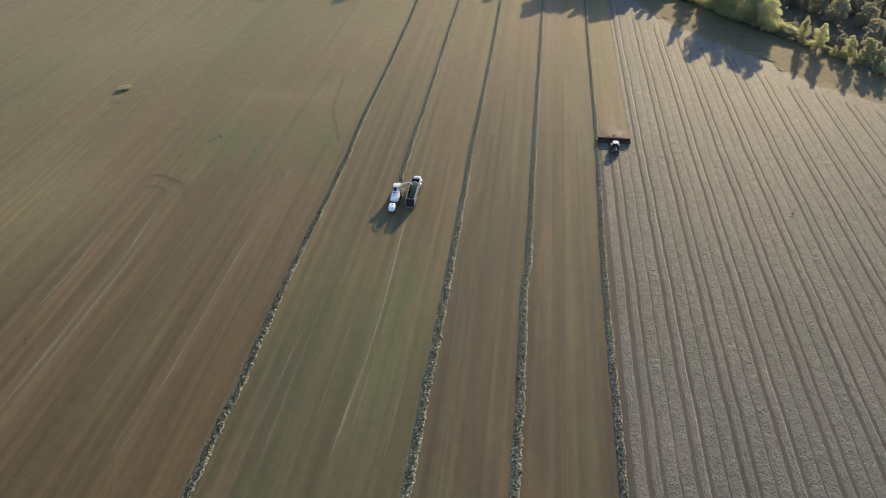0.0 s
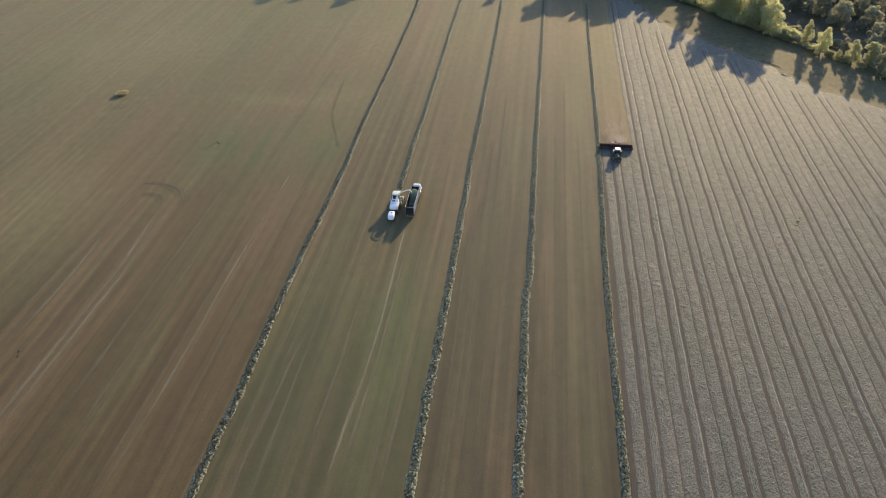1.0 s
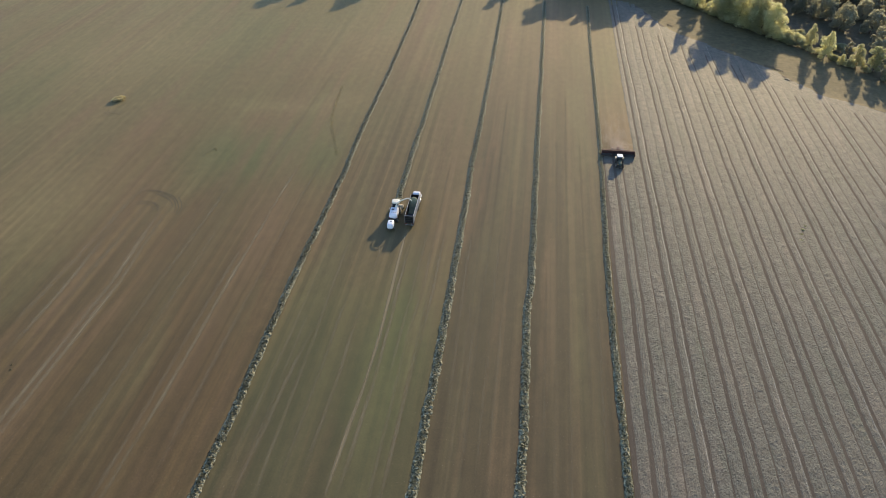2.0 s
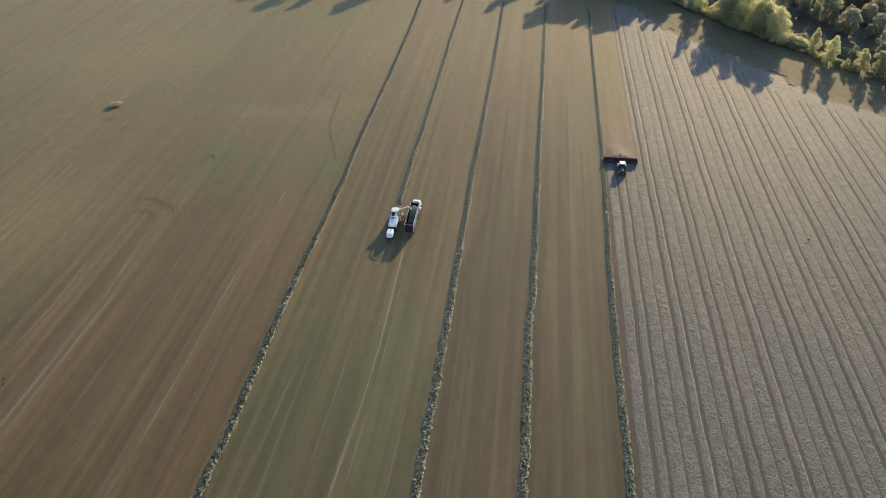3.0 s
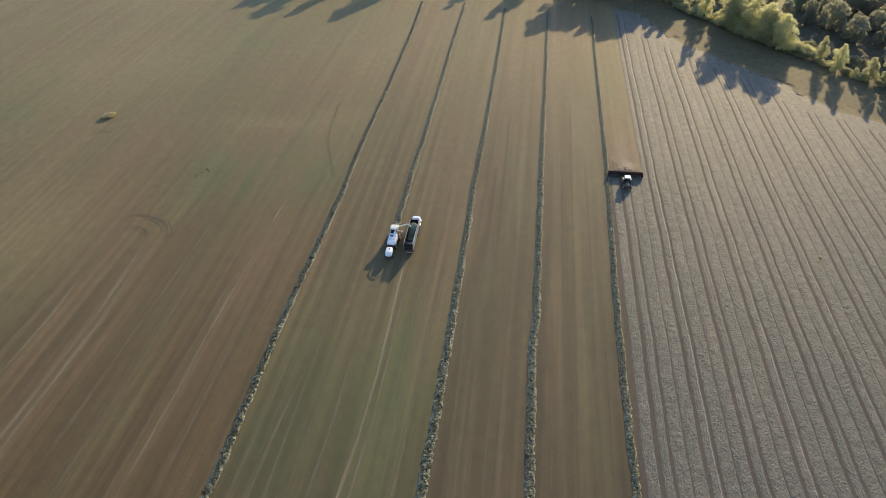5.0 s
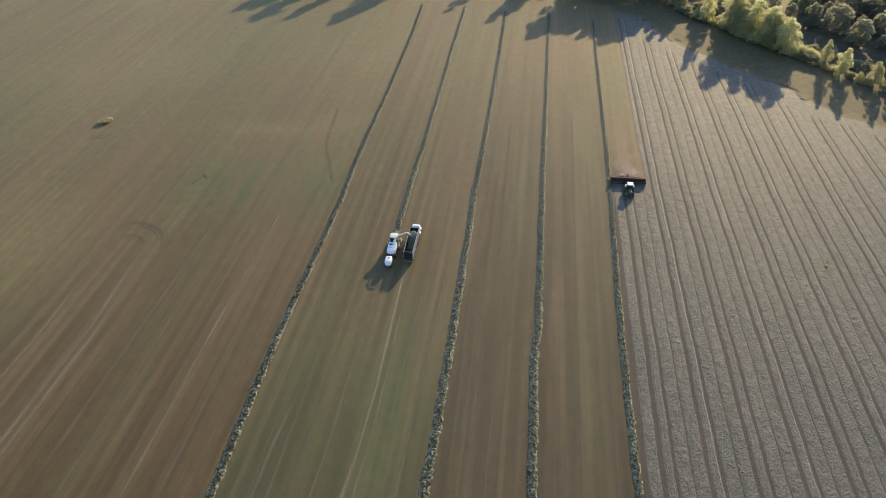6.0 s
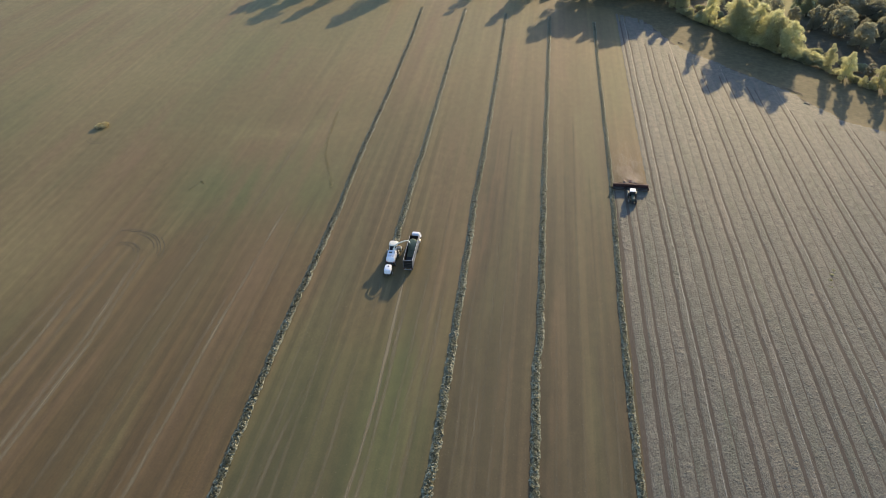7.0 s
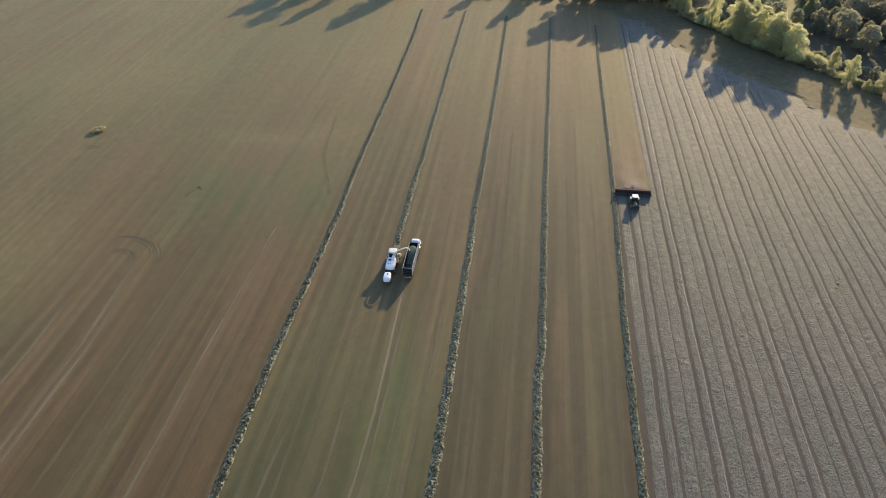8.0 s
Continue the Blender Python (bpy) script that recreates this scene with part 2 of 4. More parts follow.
def boxes(*list_of, bevel=0.03):
    """Boxes given by centre and size (cx, cy, cz, sx, sy, sz), in one bmesh, with bevelled edges."""
    bm = bmesh.new()
    for cx, cy, cz, lx, ly, lz in list_of:
        v = bmesh.ops.create_cube(bm, size=1.0, matrix=Matrix.Translation((cx, cy, cz)) @ Matrix.Diagonal((lx, ly, lz, 1)))["verts"]
        w = min(bevel, 0.3 * min(lx, ly, lz))
        if w > 0.004:
            edges = list({e for q in v for e in q.link_edges})
            bmesh.ops.bevel(bm, geom=edges, offset=w, segments=2, affect="EDGES")
    return bm


def rounded(lx, ly, lz, centre, power=0.38, n=24):
    """A box with softly rounded sides and ends."""
    bend = lambda v: math.copysign(abs(v) ** power, v)
    bm = bmesh.new()
    rings = []
    for i in range(1, n):
        a = math.pi * (i / n - 0.5)
        along, r = bend(math.sin(a)), abs(math.cos(a)) ** power
        rings.append([bm.verts.new((centre[0] + lx / 2 * r * bend(math.cos(2 * math.pi * j / n)), centre[1] + ly / 2 * along,
                                    centre[2] + lz / 2 * r * bend(math.sin(2 * math.pi * j / n)))) for j in range(n)])
    for p, q in zip(rings, rings[1:]):
        for j in range(n):
            bm.faces.new((p[j], p[(j + 1) % n], q[(j + 1) % n], q[j]))
    bm.faces.new(rings[0]), bm.faces.new(rings[-1])
    bmesh.ops.recalc_face_normals(bm, faces=bm.faces)
    return bm


def lathe(profile, axis="x", centre=(0, 0, 0), steps=24, ends=True):
    """Turns (along, radius) pairs round an axis."""
    bm = bmesh.new()
    rings = []
    for a, r in profile:
        ring = []
        for i in range(steps):
            c, s = math.cos(2 * math.pi * i / steps) * r, math.sin(2 * math.pi * i / steps) * r
            p = {"x": (a, c, s), "y": (c, a, s), "z": (c, s, a)}[axis]
            ring.append(bm.verts.new(Vector(p) + Vector(centre)))
        rings.append(ring)
    for p, q in zip(rings, rings[1:]):
        for i in range(steps):
            bm.faces.new((p[i], p[(i + 1) % steps], q[(i + 1) % steps], q[i]))
    if ends:
        bm.faces.new(rings[0]), bm.faces.new(rings[-1])
    bmesh.ops.recalc_face_normals(bm, faces=bm.faces)
    return bm


def tube(points, radius, sides=8, taper=1.0):
    """A round bar along points; the last ring has radius * taper."""
    bm = bmesh.new()
    pts = [Vector(p) for p in points]
    rings = []
    for i, p in enumerate(pts):
        d = (pts[min(i + 1, len(pts) - 1)] - pts[max(i - 1, 0)]).normalized()
        u = d.orthogonal().normalized()
        w = d.cross(u)
        r = radius * (1 + (taper - 1) * i / (len(pts) - 1))
        rings.append([bm.verts.new(p + (u * math.cos(2 * math.pi * k / sides) + w * math.sin(2 * math.pi * k / sides)) * r) for k in range(sides)])
    for a, b in zip(rings, rings[1:]):
        for k in range(sides):
            bm.faces.new((a[k], a[(k + 1) % sides], b[(k + 1) % sides], b[k]))
    bm.faces.new(rings[0]), bm.faces.new(rings[-1])
    bmesh.ops.recalc_face_normals(bm, faces=bm.faces)
    return bm


def prism(outline, x0, x1, bevel=0.04):
    """A side view (y, z) drawn out from x0 to x1."""
    bm = bmesh.new()
    a = [bm.verts.new((x0, y, z)) for y, z in outline]
    b = [bm.verts.new((x1, y, z)) for y, z in outline]
    n = len(a)
    for i in range(n):
        bm.faces.new((a[i], a[(i + 1) % n], b[(i + 1) % n], b[i]))
    bm.faces.new(a), bm.faces.new(b)
    bmesh.ops.recalc_face_normals(bm, faces=bm.faces)
    bmesh.ops.bevel(bm, geom=list(bm.edges), offset=bevel, segments=2, affect="EDGES")
    return bm


def wheel(parent, x, y, radius, width, rim_material, out):
    """A tyre and its rim, on a cross axle; out is the side of the dish."""
    w, r = width / 2, radius
    tyre = part("tyre", lathe([(-w * 0.8, r * 0.55), (-w, r * 0.72), (-w * 0.96, r * 0.92), (-w * 0.6, r), (w * 0.6, r), (w * 0.96, r * 0.92), (w, r * 0.72), (w * 0.8, r * 0.55)],
                              "x", (x, y, r), 28, False), RUBBER, parent, "black rubber tyre dusty from the field", True)
    rim = part("rim", lathe([(out * w * 0.75, r * 0.57), (out * w * 0.5, r * 0.5), (out * w * 0.2, r * 0.22), (out * w * 0.5, r * 0.14), (out * w * 0.5, 0.02)],
                            "x", (x, y, r), 20, True), rim_material, tyre, "", True)
    return tyre, rim


# ---- the ground ----
VERGE_LINE = ((20, 372), (50, 352), (64, 314), (98, 277), (112, 252), (134, 238), (175, 200), (260, 130))
WOOD_LINE = ((-400, 392), (-30, 386), (62, 382), (72, 356), (93, 327), (113, 302), (133, 276), (160, 242), (270, 150))


def beyond(x, y, line, soft):
    """0 on the field's side of a line that runs to the right, 1 past it."""
    px, py = np.array([p[0] for p in line]), np.array([p[1] for p in line])
    d = (y - np.interp(x, px, py)) * 0.62
    return np.clip(0.5 + d / soft, 0, 1)


def blob(x, y, cx, cy, rx, ry):
    return np.exp(-(((x - cx) / rx) ** 2 + ((y - cy) / ry) ** 2))


def wavy(v, seed, size):
    """A smooth random line over v, about -1 to 1."""
    g = np.random.default_rng(seed)
    out = np.zeros_like(v, dtype=float)
    for i in range(4):
        out += np.sin(v * 2 * np.pi / (size * (0.35 + 0.4 * i)) + g.uniform(0, 6.28)) * g.uniform(0.25, 0.5)
    return out


def build_ground():
    gx = np.concatenate([[-3000, -1500, -800, -500], np.arange(-400, 300.1, 2.5), [400, 600, 900, 1600, 3000]])
    gy = np.concatenate([[-3000, -1200, -500, -200, -80], np.arange(0, 470.1, 2.5), [520, 620, 800, 1200, 2000, 4000]])
    X, Y = np.meshgrid(gx, gy)
    x, y = X.ravel(), Y.ravel()
    ob = sheet("ground", np.stack([x, y, np.zeros_like(x)], 1), grid_faces(len(gy), len(gx)), GROUND)
    wob = wavy(x, 3, 40) * 3 + wavy(y, 4, 35) * 3
    lane = np.clip((x + 58.5) / 3, 0, 1) * np.clip((-14 - x) / 3, 0, 1)
    green = (0.78 * lane * np.clip((165 - y) / 80, 0, 1) * (0.65 + 0.35 * np.clip((-34 - x) / 10, 0, 1)) + 0.8 * blob(x, y, -26, 100, 6, 28)
             + 1.0 * blob(x, y, -93, 184, 24, 20) + 0.6 * blob(x, y, -76, 212, 10, 30) + 0.4 * blob(x, y, -130, 225, 25, 18) + 0.5 * blob(x, y, -64, 185, 5, 14) + 0.45 * blob(x, y, 8.6, 120, 2.4, 60) + 0.3 * blob(x, y, -6, 105, 5, 30) + 0.3 * blob(x, y, -24, 250, 6, 60) + 0.35 * blob(x, y, -150, 300, 60, 40) + 0.35 * blob(x, y, 32, 268, 5, 36))
    pale = 0.35 * blob(x, y, -138, 142, 20, 28) + 0.18 * blob(x, y, -85, 200, 35, 35) + 0.35 * blob(x, y, -90, 219, 20, 5) + 0.25 * blob(x, y, -70, 228, 12, 6)
    # straw gains with y, dark browns fade with y: far ground comes out paler
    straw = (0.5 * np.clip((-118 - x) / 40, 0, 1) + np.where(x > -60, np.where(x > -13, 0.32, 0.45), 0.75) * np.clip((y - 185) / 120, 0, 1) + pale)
    brown_strips = 0.55 * lane * np.clip((135 - y) / 60, 0, 1) * (1 - 0.65 * blob(x, y, -25, 100, 6, 28)) + 0.42 * lane * np.clip((y - 115) / 30, 0, 1) * np.clip((300 - y) / 90, 0, 1) + 0.85 * np.clip((x + 17) / 3, 0, 1) * np.clip((29 - x) / 3, 0, 1) * np.clip((340 - y) / 150, 0, 1)
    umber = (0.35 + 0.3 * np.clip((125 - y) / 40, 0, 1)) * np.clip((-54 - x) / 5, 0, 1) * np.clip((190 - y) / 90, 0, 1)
    layers = {"umber": np.clip(umber, 0, 0.8), "brown_strips": np.clip(brown_strips, 0, 0.8), "lines": np.where(x > -62, np.clip((330 - y) / 150, 0.45, 1.0), np.clip((230 - y) / 120, 0.3, 0.9)), "green": np.clip(green, 0, 1), "straw": np.clip(straw, 0, 0.9),
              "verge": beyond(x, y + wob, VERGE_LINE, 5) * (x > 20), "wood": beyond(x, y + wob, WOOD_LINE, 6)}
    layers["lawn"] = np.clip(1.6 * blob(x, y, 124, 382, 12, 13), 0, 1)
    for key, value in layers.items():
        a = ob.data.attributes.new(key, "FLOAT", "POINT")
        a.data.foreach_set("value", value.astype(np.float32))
    return tagged(ob, "mown brown and green hay field reaching the horizon", "ground", "", "structure")


build_ground()


# ---- strips on the ground ----
def smooth_field(g, shape, cells):
    """Random heights over a grid, blurred over so many cells along and across, about -1 to 1."""
    f = g.normal(0, 1, shape)
    for axis, c in enumerate(cells):
        w = np.hanning(2 * c + 3)[1:-1]
        f = np.apply_along_axis(lambda v: np.convolve(v, w / np.sqrt((w ** 2).sum()), "same"), axis, f)
    return f


def ribbon(name, material, centre, y0, y1, half, height, seed, step=0.5, across=7, rough=0.06, edge=0.12, lift=0.012, parent=None, label="", force=1.0):
    """A low bank along y round centre(y): half its half width, height its crown, rough its uneven surface, edge its ragged sides."""
    g = np.random.default_rng(seed)
    ys = np.arange(y0, y1 + step, step)
    u = np.linspace(-1, 1, across)
    cx = centre(ys)[:, None]
    wide = half(ys) if callable(half) else np.full(len(ys), float(half))
    half = float(wide.mean())
    hw = (wide * (1 + 0.08 * wavy(ys, seed, 14)))[:, None]
    if material is SWATH:
        # widening with y closes far gaps: haze's loss of contrast put into the shape
        hw = (wide * (1 + 0.02 * wavy(ys, seed, 14) + 0.12 * np.clip((ys - 110) / 120, 0, 1.2)))[:, None]
    X = cx + u[None, :] * hw
    X[:, 0] += g.normal(0, edge, len(ys)) * half
    X[:, -1] += g.normal(0, edge, len(ys)) * half
    X[:, 1:-1] += g.normal(0, 0.25, (len(ys), across - 2)) * half / across
    crown = np.clip(1 - np.abs(u) ** 3, 0, 1)[None, :] * height
    lump = g.normal(0, rough, X.shape) * (1 - 0.6 * np.clip((ys - 130) / 110, 0, 1))[:, None]
    if material is SWATH:
        some = np.clip(0.25 + 0.9 * wavy(ys, seed + 7, 45), 0, 1)[:, None]
        lump += 0.03 * some * np.clip(smooth_field(g, X.shape, (2, 2)), -0.4, 1.8)
    lump[:, 0] = lump[:, -1] = 0
    Z = np.maximum(lift, lift + crown * (1 + 0.2 * wavy(ys, seed + 1, 5)[:, None]) + lump)
    Z[:, 0] = Z[:, -1] = lift
    Y = ys[:, None] + g.normal(0, step * 0.22, X.shape)
    ob = sheet(name, np.stack([X, Y, Z], 2).reshape(-1, 3), grid_faces(len(ys), across), material, parent, label, False)
    if material is TRACK:
        ends = np.clip(np.minimum(ys - y0, y1 - ys) / 14, 0, 1)
        press = force * (1 - np.abs(u))[None, :] * ends[:, None] * (0.75 + 0.3 * wavy(ys, seed + 3, 60))[:, None]
        ob.data.attributes.new("press", "FLOAT", "POINT").data.foreach_set("value", np.clip(press, 0, 1).astype(np.float32).ravel())
    return ob


def through_points(points):
    px, py = [p[0] for p in points], [p[1] for p in points]
    return lambda y: np.interp(y, py, px)


def slim(y):
    """Windrows get thinner towards the far end."""
    return 1 - 0.08 * np.clip((y - 150) / 130, 0, 1)


def tufts(name, centre, y0, y1, half, height, per_metre, seed, parent, size=(0.08, 0.21), material=TUFT):
    """Loose tufts of forage on a bank: small bent blades lying all ways."""
    g = np.random.default_rng(seed)
    n = int((y1 - y0) * per_metre)
    y = g.uniform(y0, y1, n)
    u = np.clip(g.normal(0, 0.44, n), -1.25, 1.25)
    thick = g.uniform(0.5, 1.3, n) + 0.12 * wavy(y, seed + 5, 3)
    x = centre(y) + u * half * slim(y)
    low = 1 - 0.42 * np.clip((y - 150) / 110, 0, 1)
    z = np.clip(1 - np.abs(u) ** 2.2, 0.03, 1) * height * low * np.clip(thick, 0.35, 1.35) + g.uniform(0, 0.1, n) * low
    s = g.uniform(size[0], size[1], n)
    a, tilt = g.uniform(0, 2 * np.pi, n), g.uniform(-0.4, 0.6, n)
    d = np.stack([np.cos(a) * np.cos(tilt), np.sin(a) * np.cos(tilt), np.sin(tilt)], 1)
    w = np.stack([-np.sin(a), np.cos(a), g.uniform(-0.5, 0.5, n)], 1)
    c = np.stack([x, y, z], 1)
    v = np.stack([c - d * s[:, None] * 0.5 - w * s[:, None] * 0.3, c - d * s[:, None] * 0.4 + w * s[:, None] * 0.35,
                  c + d * s[:, None] * 0.55 + w * s[:, None] * 0.25, c + d * s[:, None] * 0.45 - w * s[:, None] * 0.3], 1).reshape(-1, 3)
    v[:, 2] = np.maximum(v[:, 2], 0.02)
    f = np.arange(n * 4).reshape(-1, 4)
    f = np.concatenate([f[:, [0, 1, 2]], f[:, [0, 2, 3]]])
    return sheet(name, v, f, material, parent, "", False)


def windrow_bank(centre, y0, y1, half, height, seed, parent):
    """A loose bank of raked forage: lumps half a metre long, deep hollows between them and a ragged foot."""
    g = np.random.default_rng(seed)
    step, across = 0.16, 15
    ys = np.arange(y0, y1 + step, step)
    u = np.linspace(-1, 1, across)
    shape = (len(ys), across)
    fine, coarse = smooth_field(g, shape, (1, 1)), smooth_field(g, shape, (4, 2))
    ragged = smooth_field(g, (len(ys), 2), (3, 0))
    wide = half * slim(ys) * (1 + 0.07 * wavy(ys, seed, 14))
    side = np.where(u[None, :] < 0, ragged[:, :1], ragged[:, 1:]) * 0.10
    X = centre(ys)[:, None] + u[None, :] * wide[:, None] * (1 + side) + g.normal(0, 0.03, shape)
    Y = ys[:, None] + g.normal(0, 0.03, shape)
    crown = (np.clip(1 - u ** 2, 0, 1) ** 0.9)[None, :]
    long = smooth_field(g, shape, (5, 4))
    near = 1 - np.clip((ys - 150) / 110, 0, 1)[:, None]
    Z = height * (0.60 + 0.42 * near) * crown * np.clip(1 + 0.16 * coarse + (0.12 + 0.26 * near) * fine + (0.32 - 0.12 * near) * long, 0.25, 1.9)
    Z = 0.012 + np.maximum(Z, 0.0)
    return sheet("bank", np.stack([X, Y, Z], 2).reshape(-1, 3), grid_faces(len(ys), across), WINDROW, parent, "", False)


WINDROWS = (
    (((-56.6, 20), (-56.4, 72), (-56.2, 84), (-56.8, 103), (-56.9, 129), (-56.4, 160), (-56.4, 178), (-57.2, 206), (-57.0, 250), (-57.7, 315), (-59.2, 358)), 32, 358, 0.95, 0.31),
    (((-35.9, 150), (-36.2, 165), (-36.5, 190), (-36.3, 210), (-36.5, 254), (-36.9, 300), (-36.9, 358)), 159.6, 358, 0.95, 0.31),
    (((-15.4, 20), (-15.4, 80), (-15.2, 105), (-15.3, 125), (-15.4, 160), (-15.9, 188), (-15.5, 210), (-15.4, 285), (-15.9, 353)), 32, 353, 1.0, 0.31),
    (((4.9, 20), (5.0, 92), (4.7, 107), (4.4, 116), (5.2, 128), (5.2, 165), (5.1, 200), (5.4, 260), (5.6, 350)), 32, 350, 0.95, 0.31),
    (((25.5, 20), (25.4, 80), (25.1, 100), (25.1, 128), (25.4, 151), (26.0, 180), (26.4, 210), (26.5, 290), (26.9, 345)), 32, 345, 0.80, 0.31),
)
for number, (points, y0, y1, half, height) in enumerate(WINDROWS):
    row = thing("windrow", 0, 0, 0, 0, "long raked windrow of wilted grey-green forage on stubble", "windrow", "windrows", "stuff")
    line = through_points(points)
    sway = lambda y, line=line, number=number: line(y) + 0.10 * wavy(y, 50 + number, 22) + 0.05 * wavy(y, 60 + number, 5)
    windrow_bank(sway, y0, y1, half, height, 10 + number, row)
    tufts("loose_tufts", sway, y0, y1, half * 0.95, height * 1.05, 42, 20 + number, row, (0.09, 0.22))
    tufts("clumps", sway, y0, y1, half * 0.9, height * 1.3, 14, 40 + number, row, (0.28, 0.60))
    tufts("side_wisps", sway, y0, y1, half * 1.35, 0.10, 12, 30 + number, row, (0.08, 0.18))


def wisps(name, x0, x1, y0, y1, count, z, size, seed, label):
    """Small loose blades scattered over the ground."""
    g = np.random.default_rng(seed)
    x, y = g.uniform(x0, x1, count), y0 + (y1 - y0) * g.uniform(0, 1, count) ** 1.35
    keep = (beyond(x, y, VERGE_LINE, 1.0) < 0.5) | (x < 20)
    x, y = x[keep], y[keep]
    n = len(x)
    a, s = g.uniform(0, 2 * np.pi, n), g.uniform(size[0], size[1], n)[:, None]
    d = np.stack([np.cos(a), np.sin(a), g.uniform(-0.1, 0.5, n)], 1) * s
    w = np.stack([-np.sin(a), np.cos(a), g.uniform(-0.3, 0.3, n)], 1) * s * 0.45
    c = np.stack([x, y, g.uniform(z[0], z[1], n)], 1)
    v = np.stack([c - d - w, c + d, c + w], 1).reshape(-1, 3)
    v[:, 2] = np.maximum(v[:, 2], 0.02)
    return tagged(sheet(name, v, np.arange(3 * n).reshape(-1, 3), WISP, None, "", False), label, "hay", "", "stuff")


wisps("loose_hay", -135, 25, 42, 330, 15000, (0.03, 0.07), (0.04, 0.11), 301, "loose wisps of hay scattered over the raked stubble")
wisps("swath_hay", 27, 130, 55, 215, 85000, (0.07, 0.12), (0.04, 0.10), 302, "loose pale blades of hay lying on the swaths")

# the unraked swaths: two wide bands and one pressed centre band to each mower pass
FIRST, PASS = 30.45, 8.93
MERGER_Y = 196.0


def far_end(x):
    px, py = [p[0] for p in VERGE_LINE], [p[1] for p in VERGE_LINE]
    return float(np.interp(x, px, py)) - 1.5


def merged_edge(y):
    """Where the merger's last pass ended, beside the swaths that still lie."""
    return np.interp(y, [196, 250, 345], [37.55, 37.5, 38.0]) + 0.12 * wavy(y, 77, 12)


def band(x0, x1, y0, y1, seed, material, height, label, name="swath", rough=0.02):
    c, half = (x0 + x1) / 2, (x1 - x0) / 2
    drift = lambda y: c + 0.14 * wavy(y, 90, 60) + 0.04 * wavy(y, seed, 9)
    near = 40 if c < 75 else 60
    ob = ribbon(name, material, drift, max(y0, near), y1, half, height, seed, 0.32, 10 if half > 0.5 else 4, rough, 0.035, 0.03)
    return tagged(ob, label, "swath", "mown swaths", "stuff")


# the headland, mown round the end of the swaths, hides their lines
def headland(y):
    return np.interp(y, [p[1] for p in VERGE_LINE[::-1]], [p[0] for p in VERGE_LINE[::-1]])


tagged(ribbon("headland_swath", SWATH, lambda y: headland(y) - 6.5 + 1.5 * wavy(y, 141, 40), 205, 345, 5.5, 0.055, 140, 0.35, 30, 0.015, 0.10, 0.03),
       "flat headland swath of wilted hay along the grass verge", "swath", "mown swaths", "stuff")

seed = 200
WIDE = "wide flat swath of wilted grey-green hay on stubble"
band(27.5, 29.86, 30, MERGER_Y + 0.6, 199, SWATH, 0.05, WIDE)
for n in range(15):
    x = FIRST + n * PASS
    cut = MERGER_Y + 0.5 if n == 0 else None
    for a, b, kind in ((0.42, 2.18, "centre"), (2.88, 5.60, "wide"), (5.92, 8.51, "wide")):
        seed += 3
        x0, x1 = x + a, x + b
        end = cut or far_end((x0 + x1) / 2)
        if kind == "wide":
            if n == 0 and a > 5:
                band(x0, x1, 30, MERGER_Y + 0.3, seed, SWATH, 0.05, WIDE)
                edge = lambda y, x1=x1: (merged_edge(y) + x1) / 2
                strip_of = ribbon("swath", SWATH, edge, MERGER_Y - 0.5, far_end(x1), lambda y, x1=x1: (x1 - merged_edge(y)) / 2, 0.05, seed + 1, 0.32, 14, 0.02, 0.035, 0.03)
                tagged(strip_of, WIDE, "swath", "mown swaths", "stuff")
            else:
                band(x0, x1, 30, end, seed, SWATH, 0.05, WIDE)
        else:
            label = "narrow wheel-pressed swath between two stubble strips"
            if n % 2:
                band(x0, x1, 30, end, seed, SWATH, 0.06, label, rough=0.018)
                band(x1 - 0.42, x1 - 0.2, 30, end, seed + 1, PALE, 0.07, "thin pale straw ridge along a swath", "straw_ridge", 0.03)
            else:
                band(x0, x1, 30, end, seed, SWATH, 0.05, label, rough=0.018)
                for i in range(2):
                    band(x0 + 0.42 + i * 0.72, x0 + 0.68 + i * 0.72, 30, end, seed + i + 1, CENTRE, 0.065, "low pressed ridge of hay along a swath", "hay_ridge", 0.02)


def strip(name, points, half, material, seed, label, force=1.0, lift=0.02, step=1.0):
    """A flat track or strip of bare stubble along y."""
    ys = [p[1] for p in points]
    c = through_points(points)
    ob = ribbon(name, material, lambda y: c(y) + 0.08 * wavy(y, seed, 60), min(ys), max(ys), half * 2.1, 0.0, seed, step, 7, 0.004, 0.1, lift, force=force)
    return tagged(ob, label, "track", "field tracks", "stuff")


# stubble under the swaths, then wheel tracks
ys = np.arange(30, 351, 3.0)
left = np.where(ys < MERGER_Y, 26.4, merged_edge(ys) + 0.2)
right = np.interp(-ys, [-372, -352, -314, -277, -252, -238, -200, -130, -30], [37.8, 50, 64, 98, 112, 134, 175, 260, 260])
right = np.maximum(right, left + 0.1)
grid = left[:, None] + (right - left)[:, None] * np.linspace(0, 1, 40)[None, :]
brown_strips = sheet("stubble_ground", np.stack([grid, np.repeat(ys[:, None], 40, 1), np.full_like(grid, 0.015)], 2).reshape(-1, 3), grid_faces(len(ys), 40), STUBBLE)
tagged(brown_strips, "brown stubble strips showing between the unraked swaths", "stubble", "", "structure")

